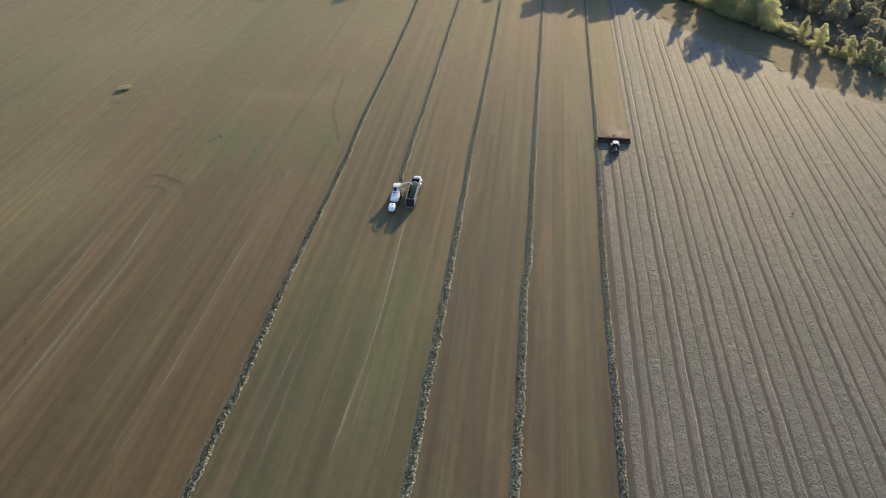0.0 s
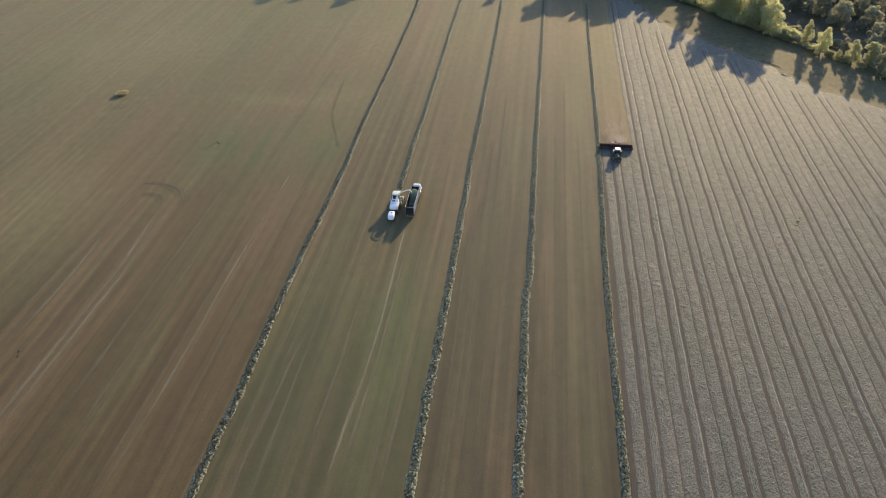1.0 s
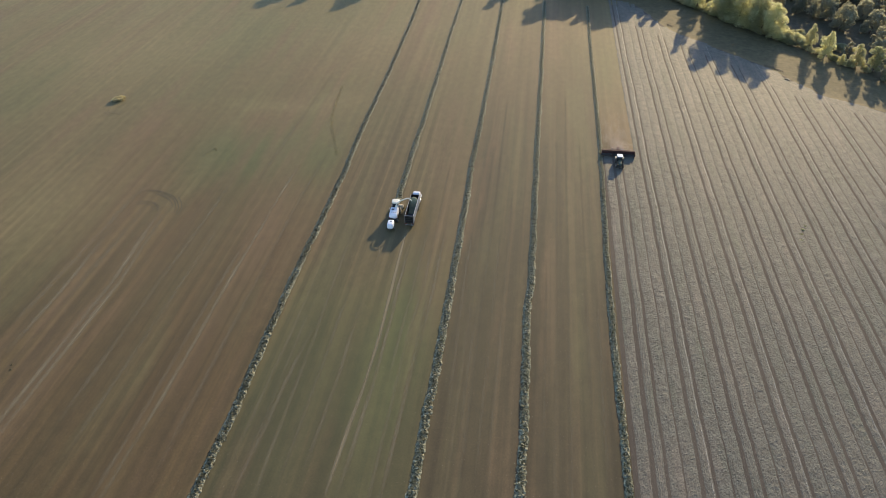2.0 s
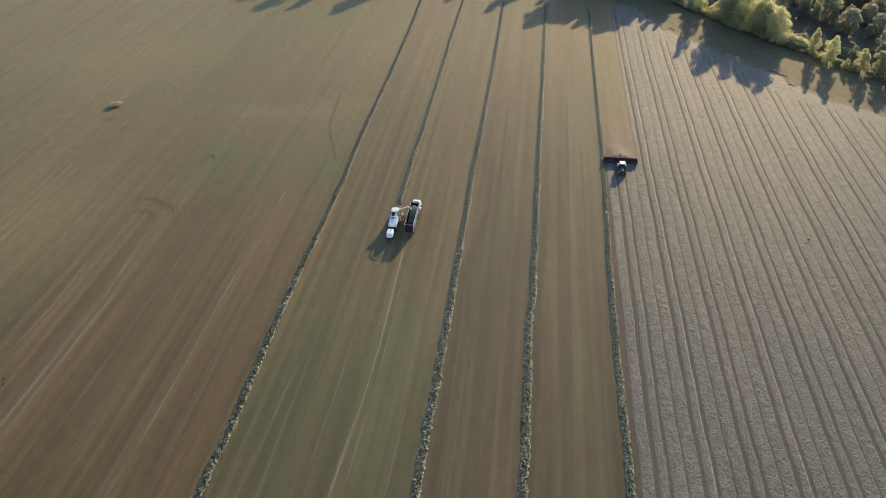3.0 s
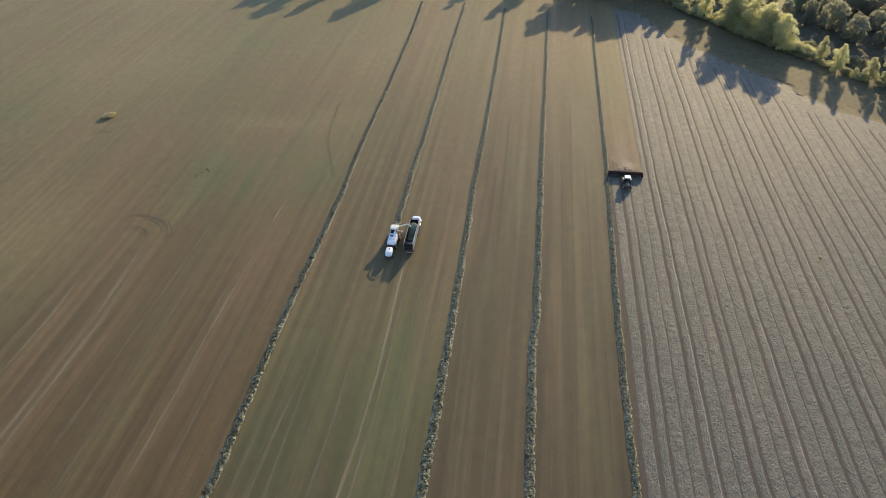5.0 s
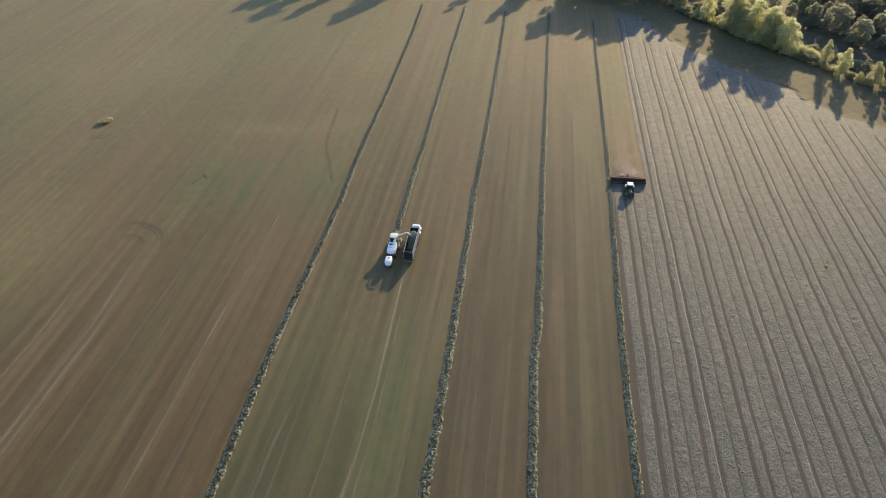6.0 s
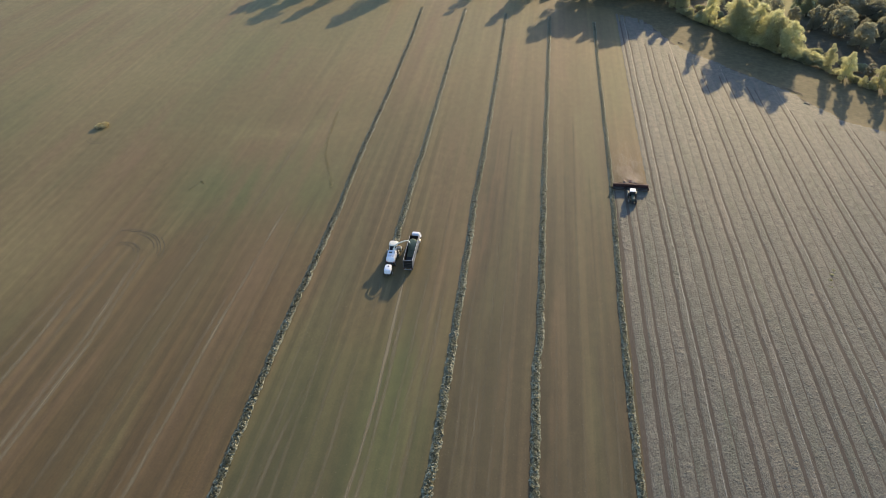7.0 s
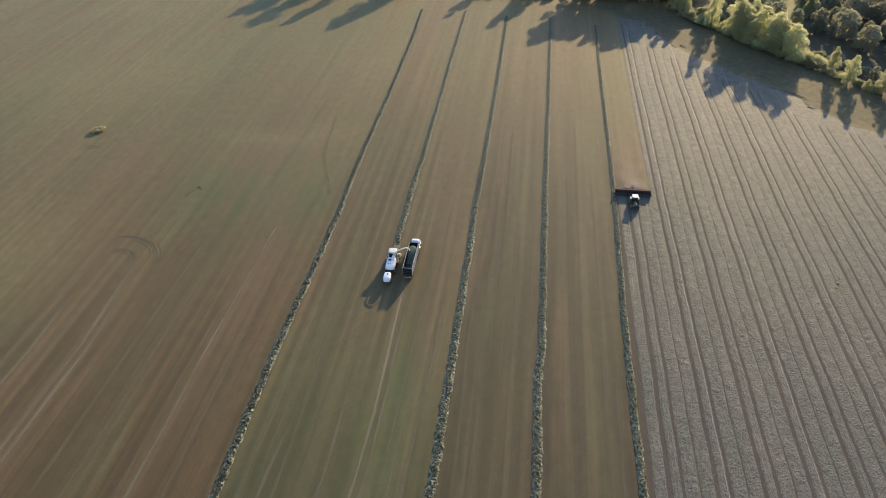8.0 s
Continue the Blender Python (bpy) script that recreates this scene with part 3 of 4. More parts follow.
PRESSED = "pale pair of wheel marks pressed into the mown stubble"
for i, (pts, half, force) in enumerate((
        (((-31.9, 60), (-31.4, 70), (-30.4, 89), (-30.1, 105), (-30.3, 120), (-31.0, 149)), 0.25, 2.6), (((-29.6, 60), (-29.2, 70), (-28.4, 92), (-28.7, 120), (-29.2, 149)), 0.36, 0.9),
        (((-115.8, 84), (-115.5, 92), (-115.1, 113), (-116.3, 141)), 0.5, 0.7), (((-49.0, 60), (-48.6, 70), (-47.8, 89), (-46.1, 110)), 0.36, 0.7), (((-21.2, 62), (-20.5, 96), (-19.8, 121), (-19.6, 150)), 0.32, 0.7),
        (((-11.2, 80), (-11.4, 97), (-12.1, 122), (-12.0, 150)), 0.32, 0.7), (((-37.5, 60), (-36.6, 94), (-37.1, 119)), 0.34, 0.6), (((-41.5, 60), (-41.0, 95), (-41.2, 125)), 0.3, 0.5), (((-52.2, 66), (-51.4, 100), (-50.9, 130)), 0.3, 0.45),
        (((-25.5, 90), (-25.0, 120), (-24.6, 160)), 0.3, 0.5), (((-7.9, 70), (-8.1, 120)), 0.26, 0.6), (((-3.9, 66), (-4.1, 150)), 0.26, 0.5), (((9.2, 70), (9.0, 140)), 0.26, 0.45), (((21.6, 66), (21.8, 130)), 0.26, 0.45),
        (((-36.6, 125), (-36.8, 146)), 0.35, 0.8), (((-23.5, 50), (-23.4, 105), (-22.3, 121), (-22.8, 190)), 0.3, 0.5), (((-21.2, 50), (-21.0, 105), (-20.2, 150)), 0.3, 0.45),
        (((-104.6, 60), (-104.3, 79), (-104.0, 96), (-103.8, 115), (-105.3, 138), (-106.0, 150)), 0.50, 1.1), (((-102.6, 60), (-102.3, 79), (-102.0, 96), (-101.8, 115), (-103.4, 138), (-104.2, 150)), 0.45, 1.0),
        (((-74.0, 50), (-73.3, 80), (-73.1, 100), (-73.4, 115), (-72.9, 142), (-73.0, 162), (-72.0, 180)), 0.36, 1.05), (((-75.9, 50), (-75.4, 80), (-75.6, 110), (-75.2, 140)), 0.4, 0.55),
        (((-45.0, 50), (-45.6, 110), (-46.0, 150)), 0.35, 0.45), (((-49.0, 50), (-49.3, 120)), 0.3, 0.4), (((-66.0, 60), (-66.3, 150), (-65.0, 190)), 0.4, 0.45),
        (((-6.8, 60), (-6.9, 240)), 0.3, 0.35), (((-9.4, 60), (-9.5, 200)), 0.3, 0.3), (((11.5, 50), (11.8, 240)), 0.3, 0.3), (((14.6, 50), (14.9, 250)), 0.3, 0.35),
        (((-1.5, 60), (-1.6, 180)), 0.3, 0.35), (((19.0, 50), (19.4, 210)), 0.3, 0.3), (((-92.0, 70), (-90.5, 170)), 0.5, 0.5), (((-86.0, 60), (-85.0, 150)), 0.4, 0.45),
        (((-120.0, 95), (-117.0, 165)), 0.6, 0.55), (((-82.5, 165), (-80.0, 250)), 0.5, 0.5), (((-112.0, 100), (-111.0, 160)), 0.6, 0.4))):
    strip("wheel_track", pts, half, TRACK, 700 + i, PRESSED, force)


def arc_rut(cx, cy, radius, a0, a1, half, seed, material=None, lift=0.0):
    g = np.random.default_rng(seed)
    a = np.radians(np.arange(a0, a1, 2.0))
    r = radius + 0.12 * wavy(a * radius, seed, 5)
    rows = [np.stack([cx + (r + s) * np.cos(a), cy + (r + s) * np.sin(a), np.full_like(a, z + lift)], 1) for s, z in ((-half * 2, 0.012), (-half, 0.025), (0, 0.015), (half, 0.03), (half * 2, 0.012))]
    v = np.stack(rows, 1)
    v[:, :, 2] += np.abs(g.normal(0, 0.008, v.shape[:2]))
    ob = sheet("turning_rut", v.reshape(-1, 3), grid_faces(len(a), 5), material or RUT, None, "", False)
    return tagged(ob, "dark curved rut where a machine turned on the field", "rut", "turning ruts", "stuff")


for i, (r, a0, a1) in enumerate(((4.8, 25, 118), (5.9, 15, 110), (6.3, 30, 70), (10.2, 25, 84), (11.2, 8, 100), (11.9, 5, 112), (12.9, 2, 50))):
    arc_rut(-112.6, 146.2, r, a0, a1, 0.058 + 0.014 * (i % 2), 800 + i)
for i, (r, a0, a1) in enumerate(((3.3, 195, 300), (4.6, 210, 320))):
    arc_rut(-152.5, 209.5, r, a0, a1, 0.035, 840 + i)
for i, (r, a0, a1) in enumerate(((4.4, 60, 250), (5.2, 80, 270), (6.6, 70, 240), (7.4, 90, 230))):
    arc_rut(109.5, 167.5, r, a0, a1, 0.11, 820 + i, SWATH, 0.065)


# a thin crooked line of weeds out on the stubble
weeds = thing("weed_line", 0, 0, 0, 0, "thin crooked line of yellow-green weeds on the stubble", "weeds", "", "stuff")
tufts("weeds", through_points(((-61.8, 187), (-64.7, 196), (-69.0, 206.6), (-71.1, 216.5), (-72.8, 239))), 187, 239, 0.9, 0.05, 16, 905, weeds, (0.10, 0.26), LEAF_DRY)


# ---- trees and bushes ----
def leaf_cloud(lobes, count, size, seed, flat=0.9):
    """Small bent leaf clumps over the outside of several lobes (x, y, z, rx, rz)."""
    g = np.random.default_rng(seed)
    L = np.array(lobes)
    area = L[:, 3] * (L[:, 3] + L[:, 4])
    pick = g.choice(len(L), count, p=area / area.sum())
    d = g.normal(0, 1, (count, 3))
    d /= np.linalg.norm(d, axis=1)[:, None]
    d[:, 2] = np.where(d[:, 2] < -0.35, -d[:, 2], d[:, 2])
    ripple = 1 + 0.13 * np.sin(d[:, 0] * 7 + pick) * np.sin(d[:, 1] * 6 - pick) + 0.1 * np.sin(d[:, 2] * 9 + 2 * pick)
    rad = g.uniform(0.5, 1.2, count) ** 0.6 * ripple
    c = L[pick, :3] + d * rad[:, None] * L[pick][:, [3, 3, 4]]
    nrm = d + g.normal(0, flat, (count, 3))
    nrm /= np.linalg.norm(nrm, axis=1)[:, None]
    u = np.cross(nrm, g.normal(0, 1, (count, 3)))
    u /= np.linalg.norm(u, axis=1)[:, None]
    w = np.cross(nrm, u)
    s = g.uniform(size[0], size[1], count)[:, None]
    bend = nrm * s * g.uniform(-0.25, 0.25, (count, 1))
    v = np.stack([c - u * s * 0.6, c + w * s * 0.42 + bend, c + u * s * 0.65, c - w * s * 0.42 + bend], 1).reshape(-1, 3)
    q = np.arange(count * 4).reshape(-1, 4)
    return v, np.concatenate([q[:, [0, 1, 2]], q[:, [0, 2, 3]]])


def build_tree(name, height, spread, leaf, seed, label, category, bare=0.08, leaves=4200):
    """A tapered trunk with limbs, and a crown of many small leaf clumps in uneven lobes."""
    g = random.Random(seed)
    tree = tagged(new(name), label, category)
    lean = (g.uniform(-0.06, 0.06) * height, g.uniform(-0.06, 0.06) * height)
    top = Vector((lean[0], lean[1], height * 0.86))
    trunk = part("trunk", tube([(0, 0, -0.1), (lean[0] * 0.2, lean[1] * 0.2, height * 0.25), (lean[0] * 0.6, lean[1] * 0.6, height * 0.55), top], height * 0.022 + 0.05, 8, 0.25),
                 BARK, tree, "", True)
    lobes = []
    count = g.randint(22, 27)
    for i in range(count):
        f = (i + 0.5) / count
        z = height * (bare + (0.88 - bare) * f) * g.uniform(0.9, 1.08)
        wide = spread * (0.72 + 0.28 * math.sin(math.pi * f)) * (1 - 0.45 * max(0, f - 0.75) / 0.25)
        a = i * 2.4 + g.uniform(-0.5, 0.5)
        r = wide * g.uniform(0.5, 0.95) * (0.7 if f > 0.9 else 1)
        size = spread * g.uniform(0.2, 0.42) * (0.8 if f > 0.8 else 1)
        x, y = lean[0] * f + math.cos(a) * r, lean[1] * f + math.sin(a) * r
        lobes.append((x, y, z, size, size * g.uniform(0.7, 1.25)))
        if i % 2 == 0:
            part("limb", tube([(lean[0] * f * 0.7, lean[1] * f * 0.7, z * 0.72), (x * 0.5, y * 0.5, z * 0.86), (x * 0.95, y * 0.95, z)], height * 0.007 + 0.03, 5, 0.35), BARK, trunk, "", True)
    for i in range(0 if leaf is LEAF_GREY else 4 if leaf is LEAF_OLIVE else 5):
        z = height * (bare + 0.2 + 0.16 * i)
        r = spread * (0.5 if leaf is LEAF_OLIVE else 0.38 if i < 4 else 0.28)
        lobes.append((lean[0] * 0.2 * (i + 1), lean[1] * 0.2 * (i + 1), z, r, r * 1.1))
    v, f = leaf_cloud(lobes, leaves, (0.15, 0.38) if leaf is LEAF_GOLD else (0.22, 0.52), seed)
    v[:, 2] = np.maximum(v[:, 2], 0.05)
    sheet("crown", v, f, leaf, tree, "", False)
    return tree


def build_bush(name, height, spread, leaf, seed, label, leaves=1600, long=1.0, blade=(0.22, 0.5)):
    """Several stems from one root under a low, uneven crown."""
    g = random.Random(seed)
    bush = tagged(new(name), label, "bush")
    lobes = []
    for i in range(9):
        a, r = i * 2.4, spread * g.uniform(0.1, 0.75)
        s = spread * g.uniform(0.32, 0.5)
        x, y, z = math.cos(a) * r * long, math.sin(a) * r, height * g.uniform(0.22, 0.6)
        lobes.append((x, y, z, s, min(s, height * 0.4)))
        if i < 5:
            part("stem", tube([(x * 0.1, y * 0.1, -0.05), (x * 0.5, y * 0.5, z * 0.6), (x, y, z)], 0.05 + 0.008 * height, 5, 0.4), BARK, bush, "", True)
    v, f = leaf_cloud(lobes, leaves, blade, seed)
    v[:, 2] = np.maximum(v[:, 2], 0.04)
    sheet("crown", v, f, leaf, bush, "", False)
    return bush


KINDS = {
    "gold": ("broadleaf_tree", 15.0, 5.2, LEAF_GOLD, "tall yellow-green broadleaf tree at the field's edge", 15000),
    "gold2": ("broadleaf_tree", 15.0, 4.6, LEAF_GOLD, "tall sunlit yellow-green tree with an uneven crown", 14000),
    "olive": ("broadleaf_tree", 15.0, 5.0, LEAF_OLIVE, "tall olive-green broadleaf tree in the wood's edge", 10000),
    "olive2": ("broadleaf_tree", 15.0, 4.4, LEAF_OLIVE, "slender olive-green tree beside the mown field", 9500),
    "grey": ("broadleaf_tree", 10.0, 5.2, LEAF_GREY, "round grey-green tree standing in the shaded wood", 7500),
    "grey2": ("broadleaf_tree", 10.0, 4.4, LEAF_GREY, "dark grey-green tree with sunlit top in the wood", 7000),
    "back": ("broadleaf_tree", 12.0, 5.2, LEAF_OLIVE, "added olive-green broadleaf tree deep in the wood", 3600),
    "small": ("broadleaf_tree", 8.0, 2.2, LEAF_GREY, "small slim grey-green tree behind the hedge", 2600),
}
made_trees = {}


def plant(kind, x, y, height, wide=1.0, turn=None):
    """Sets a tree of that kind and height at x, y."""
    name, h, spread, leaf, label, leaves = KINDS[kind]
    s = height / h
    turn = (x * 37 + y * 11) % 360 if turn is None else turn
    m = pose(x, y, 0, 0, 0, turn) @ Matrix.Diagonal((s * wide, s * wide, s, 1))
    if kind not in made_trees:
        made_trees[kind] = build_tree(name, h, spread, leaf, 31 + 7 * len(made_trees), label, "tree", leaves=leaves)
        made_trees[kind].matrix_basis = m
        tagged(made_trees[kind], group="trees at the field's edge" if leaf is not LEAF_GREY else "trees in the wood")
        return made_trees[kind]
    proto = made_trees[kind]
    scale = Matrix.Diagonal((*proto.scale, 1))
    return copy_thing(proto, m @ scale.inverted())


# the row along the end of the field, whose shadows fall on it
for kind, x, y, h, w in (
        ("olive", -136.6, 387, 15.2, 0.9), ("olive2", -130.0, 389, 15.5, 0.95), ("olive", -120.4, 386.4, 18.8, 0.92), ("olive2", -104.6, 386, 18.6, 0.62),
        ("olive", -79.4, 385.5, 18.9, 1.0), ("olive2", -74, 389, 14.5, 0.9), ("small", -34, 384, 11.6, 1.0), ("olive2", -8.2, 383.2, 15.6, 0.75), ("olive2", -2.0, 386.5, 13.5, 0.7),
        # 36.8, 43.5, 59.0 and 64.5 are unseen extras that stop light leaks
        ("olive", 18.4, 382, 20.5, 0.95), ("gold", 24.0, 385.0, 18.0, 0.9), ("olive2", 28.9, 381.8, 19.0, 0.9), ("olive", 33.8, 382.5, 17.8, 0.95), ("gold2", 40.5, 383, 19.2, 0.9), ("olive", 36.8, 388.5, 17.0, 0.95), ("olive2", 43.5, 388, 17.0, 1.05), ("olive", 59.0, 387, 16.5, 1.0), ("olive2", 64.5, 384, 15.0, 1.0),
        ("olive", 46.0, 384, 19.6, 0.9), ("olive2", 51.2, 380.8, 22.0, 0.8), ("olive", 56.0, 381, 19.6, 0.9), ("gold", 61.5, 383, 16.5, 0.9), ("olive", 65.5, 377, 14.0, 0.95),
        ("gold2", 68.0, 369.0, 14.5, 1.0), ("gold", 69.8, 362.0, 12.5, 0.8)):
    plant(kind, x, y, h, w)
# the row that comes down the side of the field
for kind, x, y, h, w in (
        ("gold", 77.5, 354.0, 4.6, 1.3), ("gold2", 80.2, 345.4, 17.2, 0.66), ("gold", 84.6, 342.0, 5.0, 1.4), ("gold2", 89.0, 334.6, 18.6, 1.0), ("gold", 92.0, 331.0, 16.5, 1.22),
        ("gold2", 96.0, 325.5, 17.3, 1.22), ("gold", 100.3, 320.6, 16.0, 1.22), ("gold2", 104.0, 315.4, 15.6, 1.17), ("gold", 107.8, 309.2, 15.4, 1.12),
        # a second row behind, added to make the cast shadows solid
        ("gold", 96.5, 339.0, 15.0, 1.0), ("olive", 104.5, 327.5, 14.0, 1.0), ("gold2", 93.5, 346.5, 13.5, 0.9),
        ("gold2", 123.7, 289.0, 11.7, 0.98), ("gold", 119.2, 296.0, 11.4, 0.62), ("small", 133.8, 290.6, 7.4, 0.95), ("gold2", 133.4, 279.6, 10.3, 0.95), ("gold2", 128.6, 282.5, 4.6, 1.2),
        ("olive", 140.0, 278.0, 10.5, 0.9), ("grey2", 143.0, 272.5, 8.5, 0.7), ("gold", 142.0, 265.0, 6.5, 1.0), ("gold2", 150.0, 255.0, 7.5, 1.0), ("olive", 158.0, 247.0, 9.0, 1.0)):
    plant(kind, x, y, h, w)
# the wood behind it
for kind, x, y, h, w in (
        ("grey", 129.1, 348.4, 10.5, 0.66), ("grey2", 126.8, 344.0, 8.5, 0.70), ("grey", 137.5, 340.0, 12.5, 0.98), ("grey2", 141.0, 323.6, 12.0, 0.98), ("grey", 112.3, 356.9, 10.5, 0.60),
        ("grey2", 157.7, 355.8, 11.5, 0.98), ("grey", 154.2, 336.4, 10.5, 0.75), ("grey2", 148.5, 362.8, 12.5, 1.1), ("grey", 159.0, 371.0, 12.0, 1.05), ("olive2", 129.6, 363.5, 11.5, 1.1),
        ("grey2", 120.1, 350.7, 9.0, 0.74), ("grey", 140.4, 372.0, 11.5, 0.85), ("grey2", 153.0, 321.0, 11.0, 0.9), ("grey", 163.0, 345.0, 11.0, 0.95), ("grey2", 168.0, 326.0, 11.0, 0.95),
        ("olive", 146.5, 388.0, 13.5, 1.0), ("grey", 166.0, 362.0, 12.0, 0.95), ("grey", 174.0, 345.0, 11.0, 0.95), ("grey2", 170.0, 382.0, 12.5, 1.0), ("grey2", 135.0, 383.0, 12.0, 0.9),
        ("grey2", 161.0, 307.0, 10.5, 0.95), ("grey", 150.5, 302.0, 10.0, 0.85), ("grey2", 176.0, 310.0, 10.5, 0.95), ("grey", 166.0, 290.0, 9.5, 0.9), ("grey2", 154.0, 284.0, 9.0, 0.8),
        ("grey2", 105.0, 352.0, 11.0, 0.71), ("olive", 96.0, 362.0, 13.0, 0.9), ("gold", 88.0, 375.0, 14.5, 1.0), ("olive", 78.0, 390.0, 16.0, 1.0),
        ("olive", 99.0, 385.0, 13.0, 1.0), ("grey2", 138.0, 396.0, 13.0, 0.95), ("grey", 114.0, 398.0, 12.0, 0.84), ("olive", 160.0, 396.0, 14.0, 1.0), ("olive2", 150.0, 404.0, 14.0, 1.1),
        # the last two, kept narrow, are added to shade sunlit strips of ground
        ("grey", 180.0, 378.0, 12.0, 0.95), ("grey2", 186.0, 355.0, 11.0, 0.95), ("grey", 188.0, 328.0, 11.0, 0.95), ("olive", 192.0, 395.0, 13.0, 1.0), ("grey", 146.0, 294.0, 8.0, 0.63), ("grey2", 145.8, 336.5, 9.5, 0.5), ("grey", 136.8, 354.0, 9.5, 0.5)):
    plant(kind, x, y, h, w)

# the wood goes on behind: mostly unseen trees, added to shade and close it
g = random.Random(12)
for i in range(9):
    for j in range(7):
        x, y = 80 + 17 * i + g.uniform(-5, 5), 405 + 15 * j + g.uniform(-5, 5)
        if y > 330 and not (100 < x < 125 and y < 392):
            plant("back", x, y, g.uniform(11, 15), g.uniform(0.9, 1.2))
for j in range(16):
    plant("back", 198 + 12 * (j % 4) + g.uniform(-4, 4), 250 + 30 * (j // 4) + g.uniform(-8, 8), g.uniform(9, 13), 1.1)

shrub = None
g = random.Random(77)
hedge = [(71 + 1.7 * i, 358.5 - 2.2 * i) for i in range(27)] + [(118 + 4.6 * i, 297.5 - 6 * i) for i in range(9)] + [(80 + 4 * i, 366 - 5.2 * i) for i in range(14)] + [(-30 + 6.2 * i, 384 + (i % 3)) for i in range(16)]
for x, y in hedge:
    m = pose(x + g.uniform(-1.2, 1.2), y + g.uniform(0, 3), 0, 0, 0, g.uniform(0, 360)) @ Matrix.Diagonal((g.uniform(0.8, 1.3), g.uniform(0.8, 1.3), g.uniform(0.7, 1.35), 1))
    if shrub is None:
        shrub = build_bush("shrub", 3.2, 3.0, LEAF_OLIVE, 5, "low dark olive shrub under the trees of the field's edge")
        tagged(shrub, group="shrubs at the field's edge")
        shrub.matrix_basis = m
        shrub_scale = Matrix.Diagonal((*shrub.scale, 1)).inverted()
    else:
        copy_thing(shrub, m @ shrub_scale)

# bright shrubs at the row's end, a lone bush and a few weeds out on the field
for x, y, hh, ss in ((112.6, 309.0, 5.0, 4.4), (116.0, 305.4, 4.6, 4.0), (119.8, 301.4, 5.0, 3.2), (109.4, 307.5, 5.0, 3.4)):
    b = build_bush("shrub", hh, ss, LEAF_GOLD, int(x), "bright yellow-green shrub at the field's edge", 1800)
    b.matrix_basis = pose(x, y, 0, 0, 0, x * 9)
b = build_bush("bush", 1.15, 2.1, LEAF_DRY, 9, "lone low straw-topped bush standing on the mown field", 1500, 1.9)
b.matrix_basis = pose(-156.0, 217.6, 0, 0, 0, 62)
for i, (x, y, hh, ss) in enumerate(((-104.2, 185.6, 0.5, 0.6), (-103.2, 184.6, 0.35, 0.5), (-105.0, 183.4, 0.3, 0.4), (-106.2, 181.4, 0.25, 0.4), (-105.9, 180.3, 0.25, 0.35), (-111.2, 83.8, 0.2, 0.45), (-111.9, 85.2, 0.18, 0.35))):
    b = build_bush("weed_clump", hh * 0.5, ss * 0.55, LEAF_DARK, 60 + i, "small dark weed clump growing on the mown field", 220, 1.0, (0.06, 0.16))
    b.matrix_basis = pose(x, y, 0, 0, 0, i * 40)

for i, (x, y, hh, ss) in enumerate(((81.2, 160.6, 0.2, 0.5), (80.2, 158.4, 0.14, 0.6), (82.3, 162.6, 0.14, 0.5), (79.4, 155.6, 0.12, 0.5))):
    b = build_bush("weed_clump", hh, ss, LEAF_OLIVE, 80 + i, "small green weed clump pushing up through the cut hay", 200, 1.3, (0.06, 0.16))
    b.matrix_basis = pose(x, y, 0, 0, 0, i * 50)


def build_branch(length, seed):
    """A dead limb lying on the grass, with side twigs that droop to the ground."""
    g = random.Random(seed)
    limb = tagged(new("fallen_branch"), "dead grey-brown branch lying on the rough grass", "branch", "fallen branches")
    spine = [(length * f, 0.3 * math.sin(5 * f + seed), 0.12 + 0.1 * math.sin(3 * f)) for f in (0, 0.25, 0.5, 0.75, 1.0)]
    main = part("stem", tube(spine, 0.13, 7, 0.35), BARK, limb, "", True)
    for i in range(9):
        x, y, z = spine[i % 4 + 1]
        a, r = g.uniform(-1.2, 1.2) + (math.pi if i % 2 else 0), g.uniform(0.5, 1.3)
        part("twig", tube([(x, y, z), (x + 0.5 * r * math.sin(a), y + 0.5 * r * math.cos(a), z + 0.08), (x + r * math.sin(a), y + r * math.cos(a), 0.06)], 0.045, 5, 0.4), BARK, main, "", True)
    return limb


for i, (x, y, length, turn) in enumerate(((63.6, 323.2, 3.0, -62), (97.6, 278.8, 4.2, -42), (101.0, 275.6, 4.0, -50), (102.2, 265.2, 2.4, -30))):
    build_branch(length, 3 + i).matrix_basis = pose(x, y, 0, 0, 0, turn)


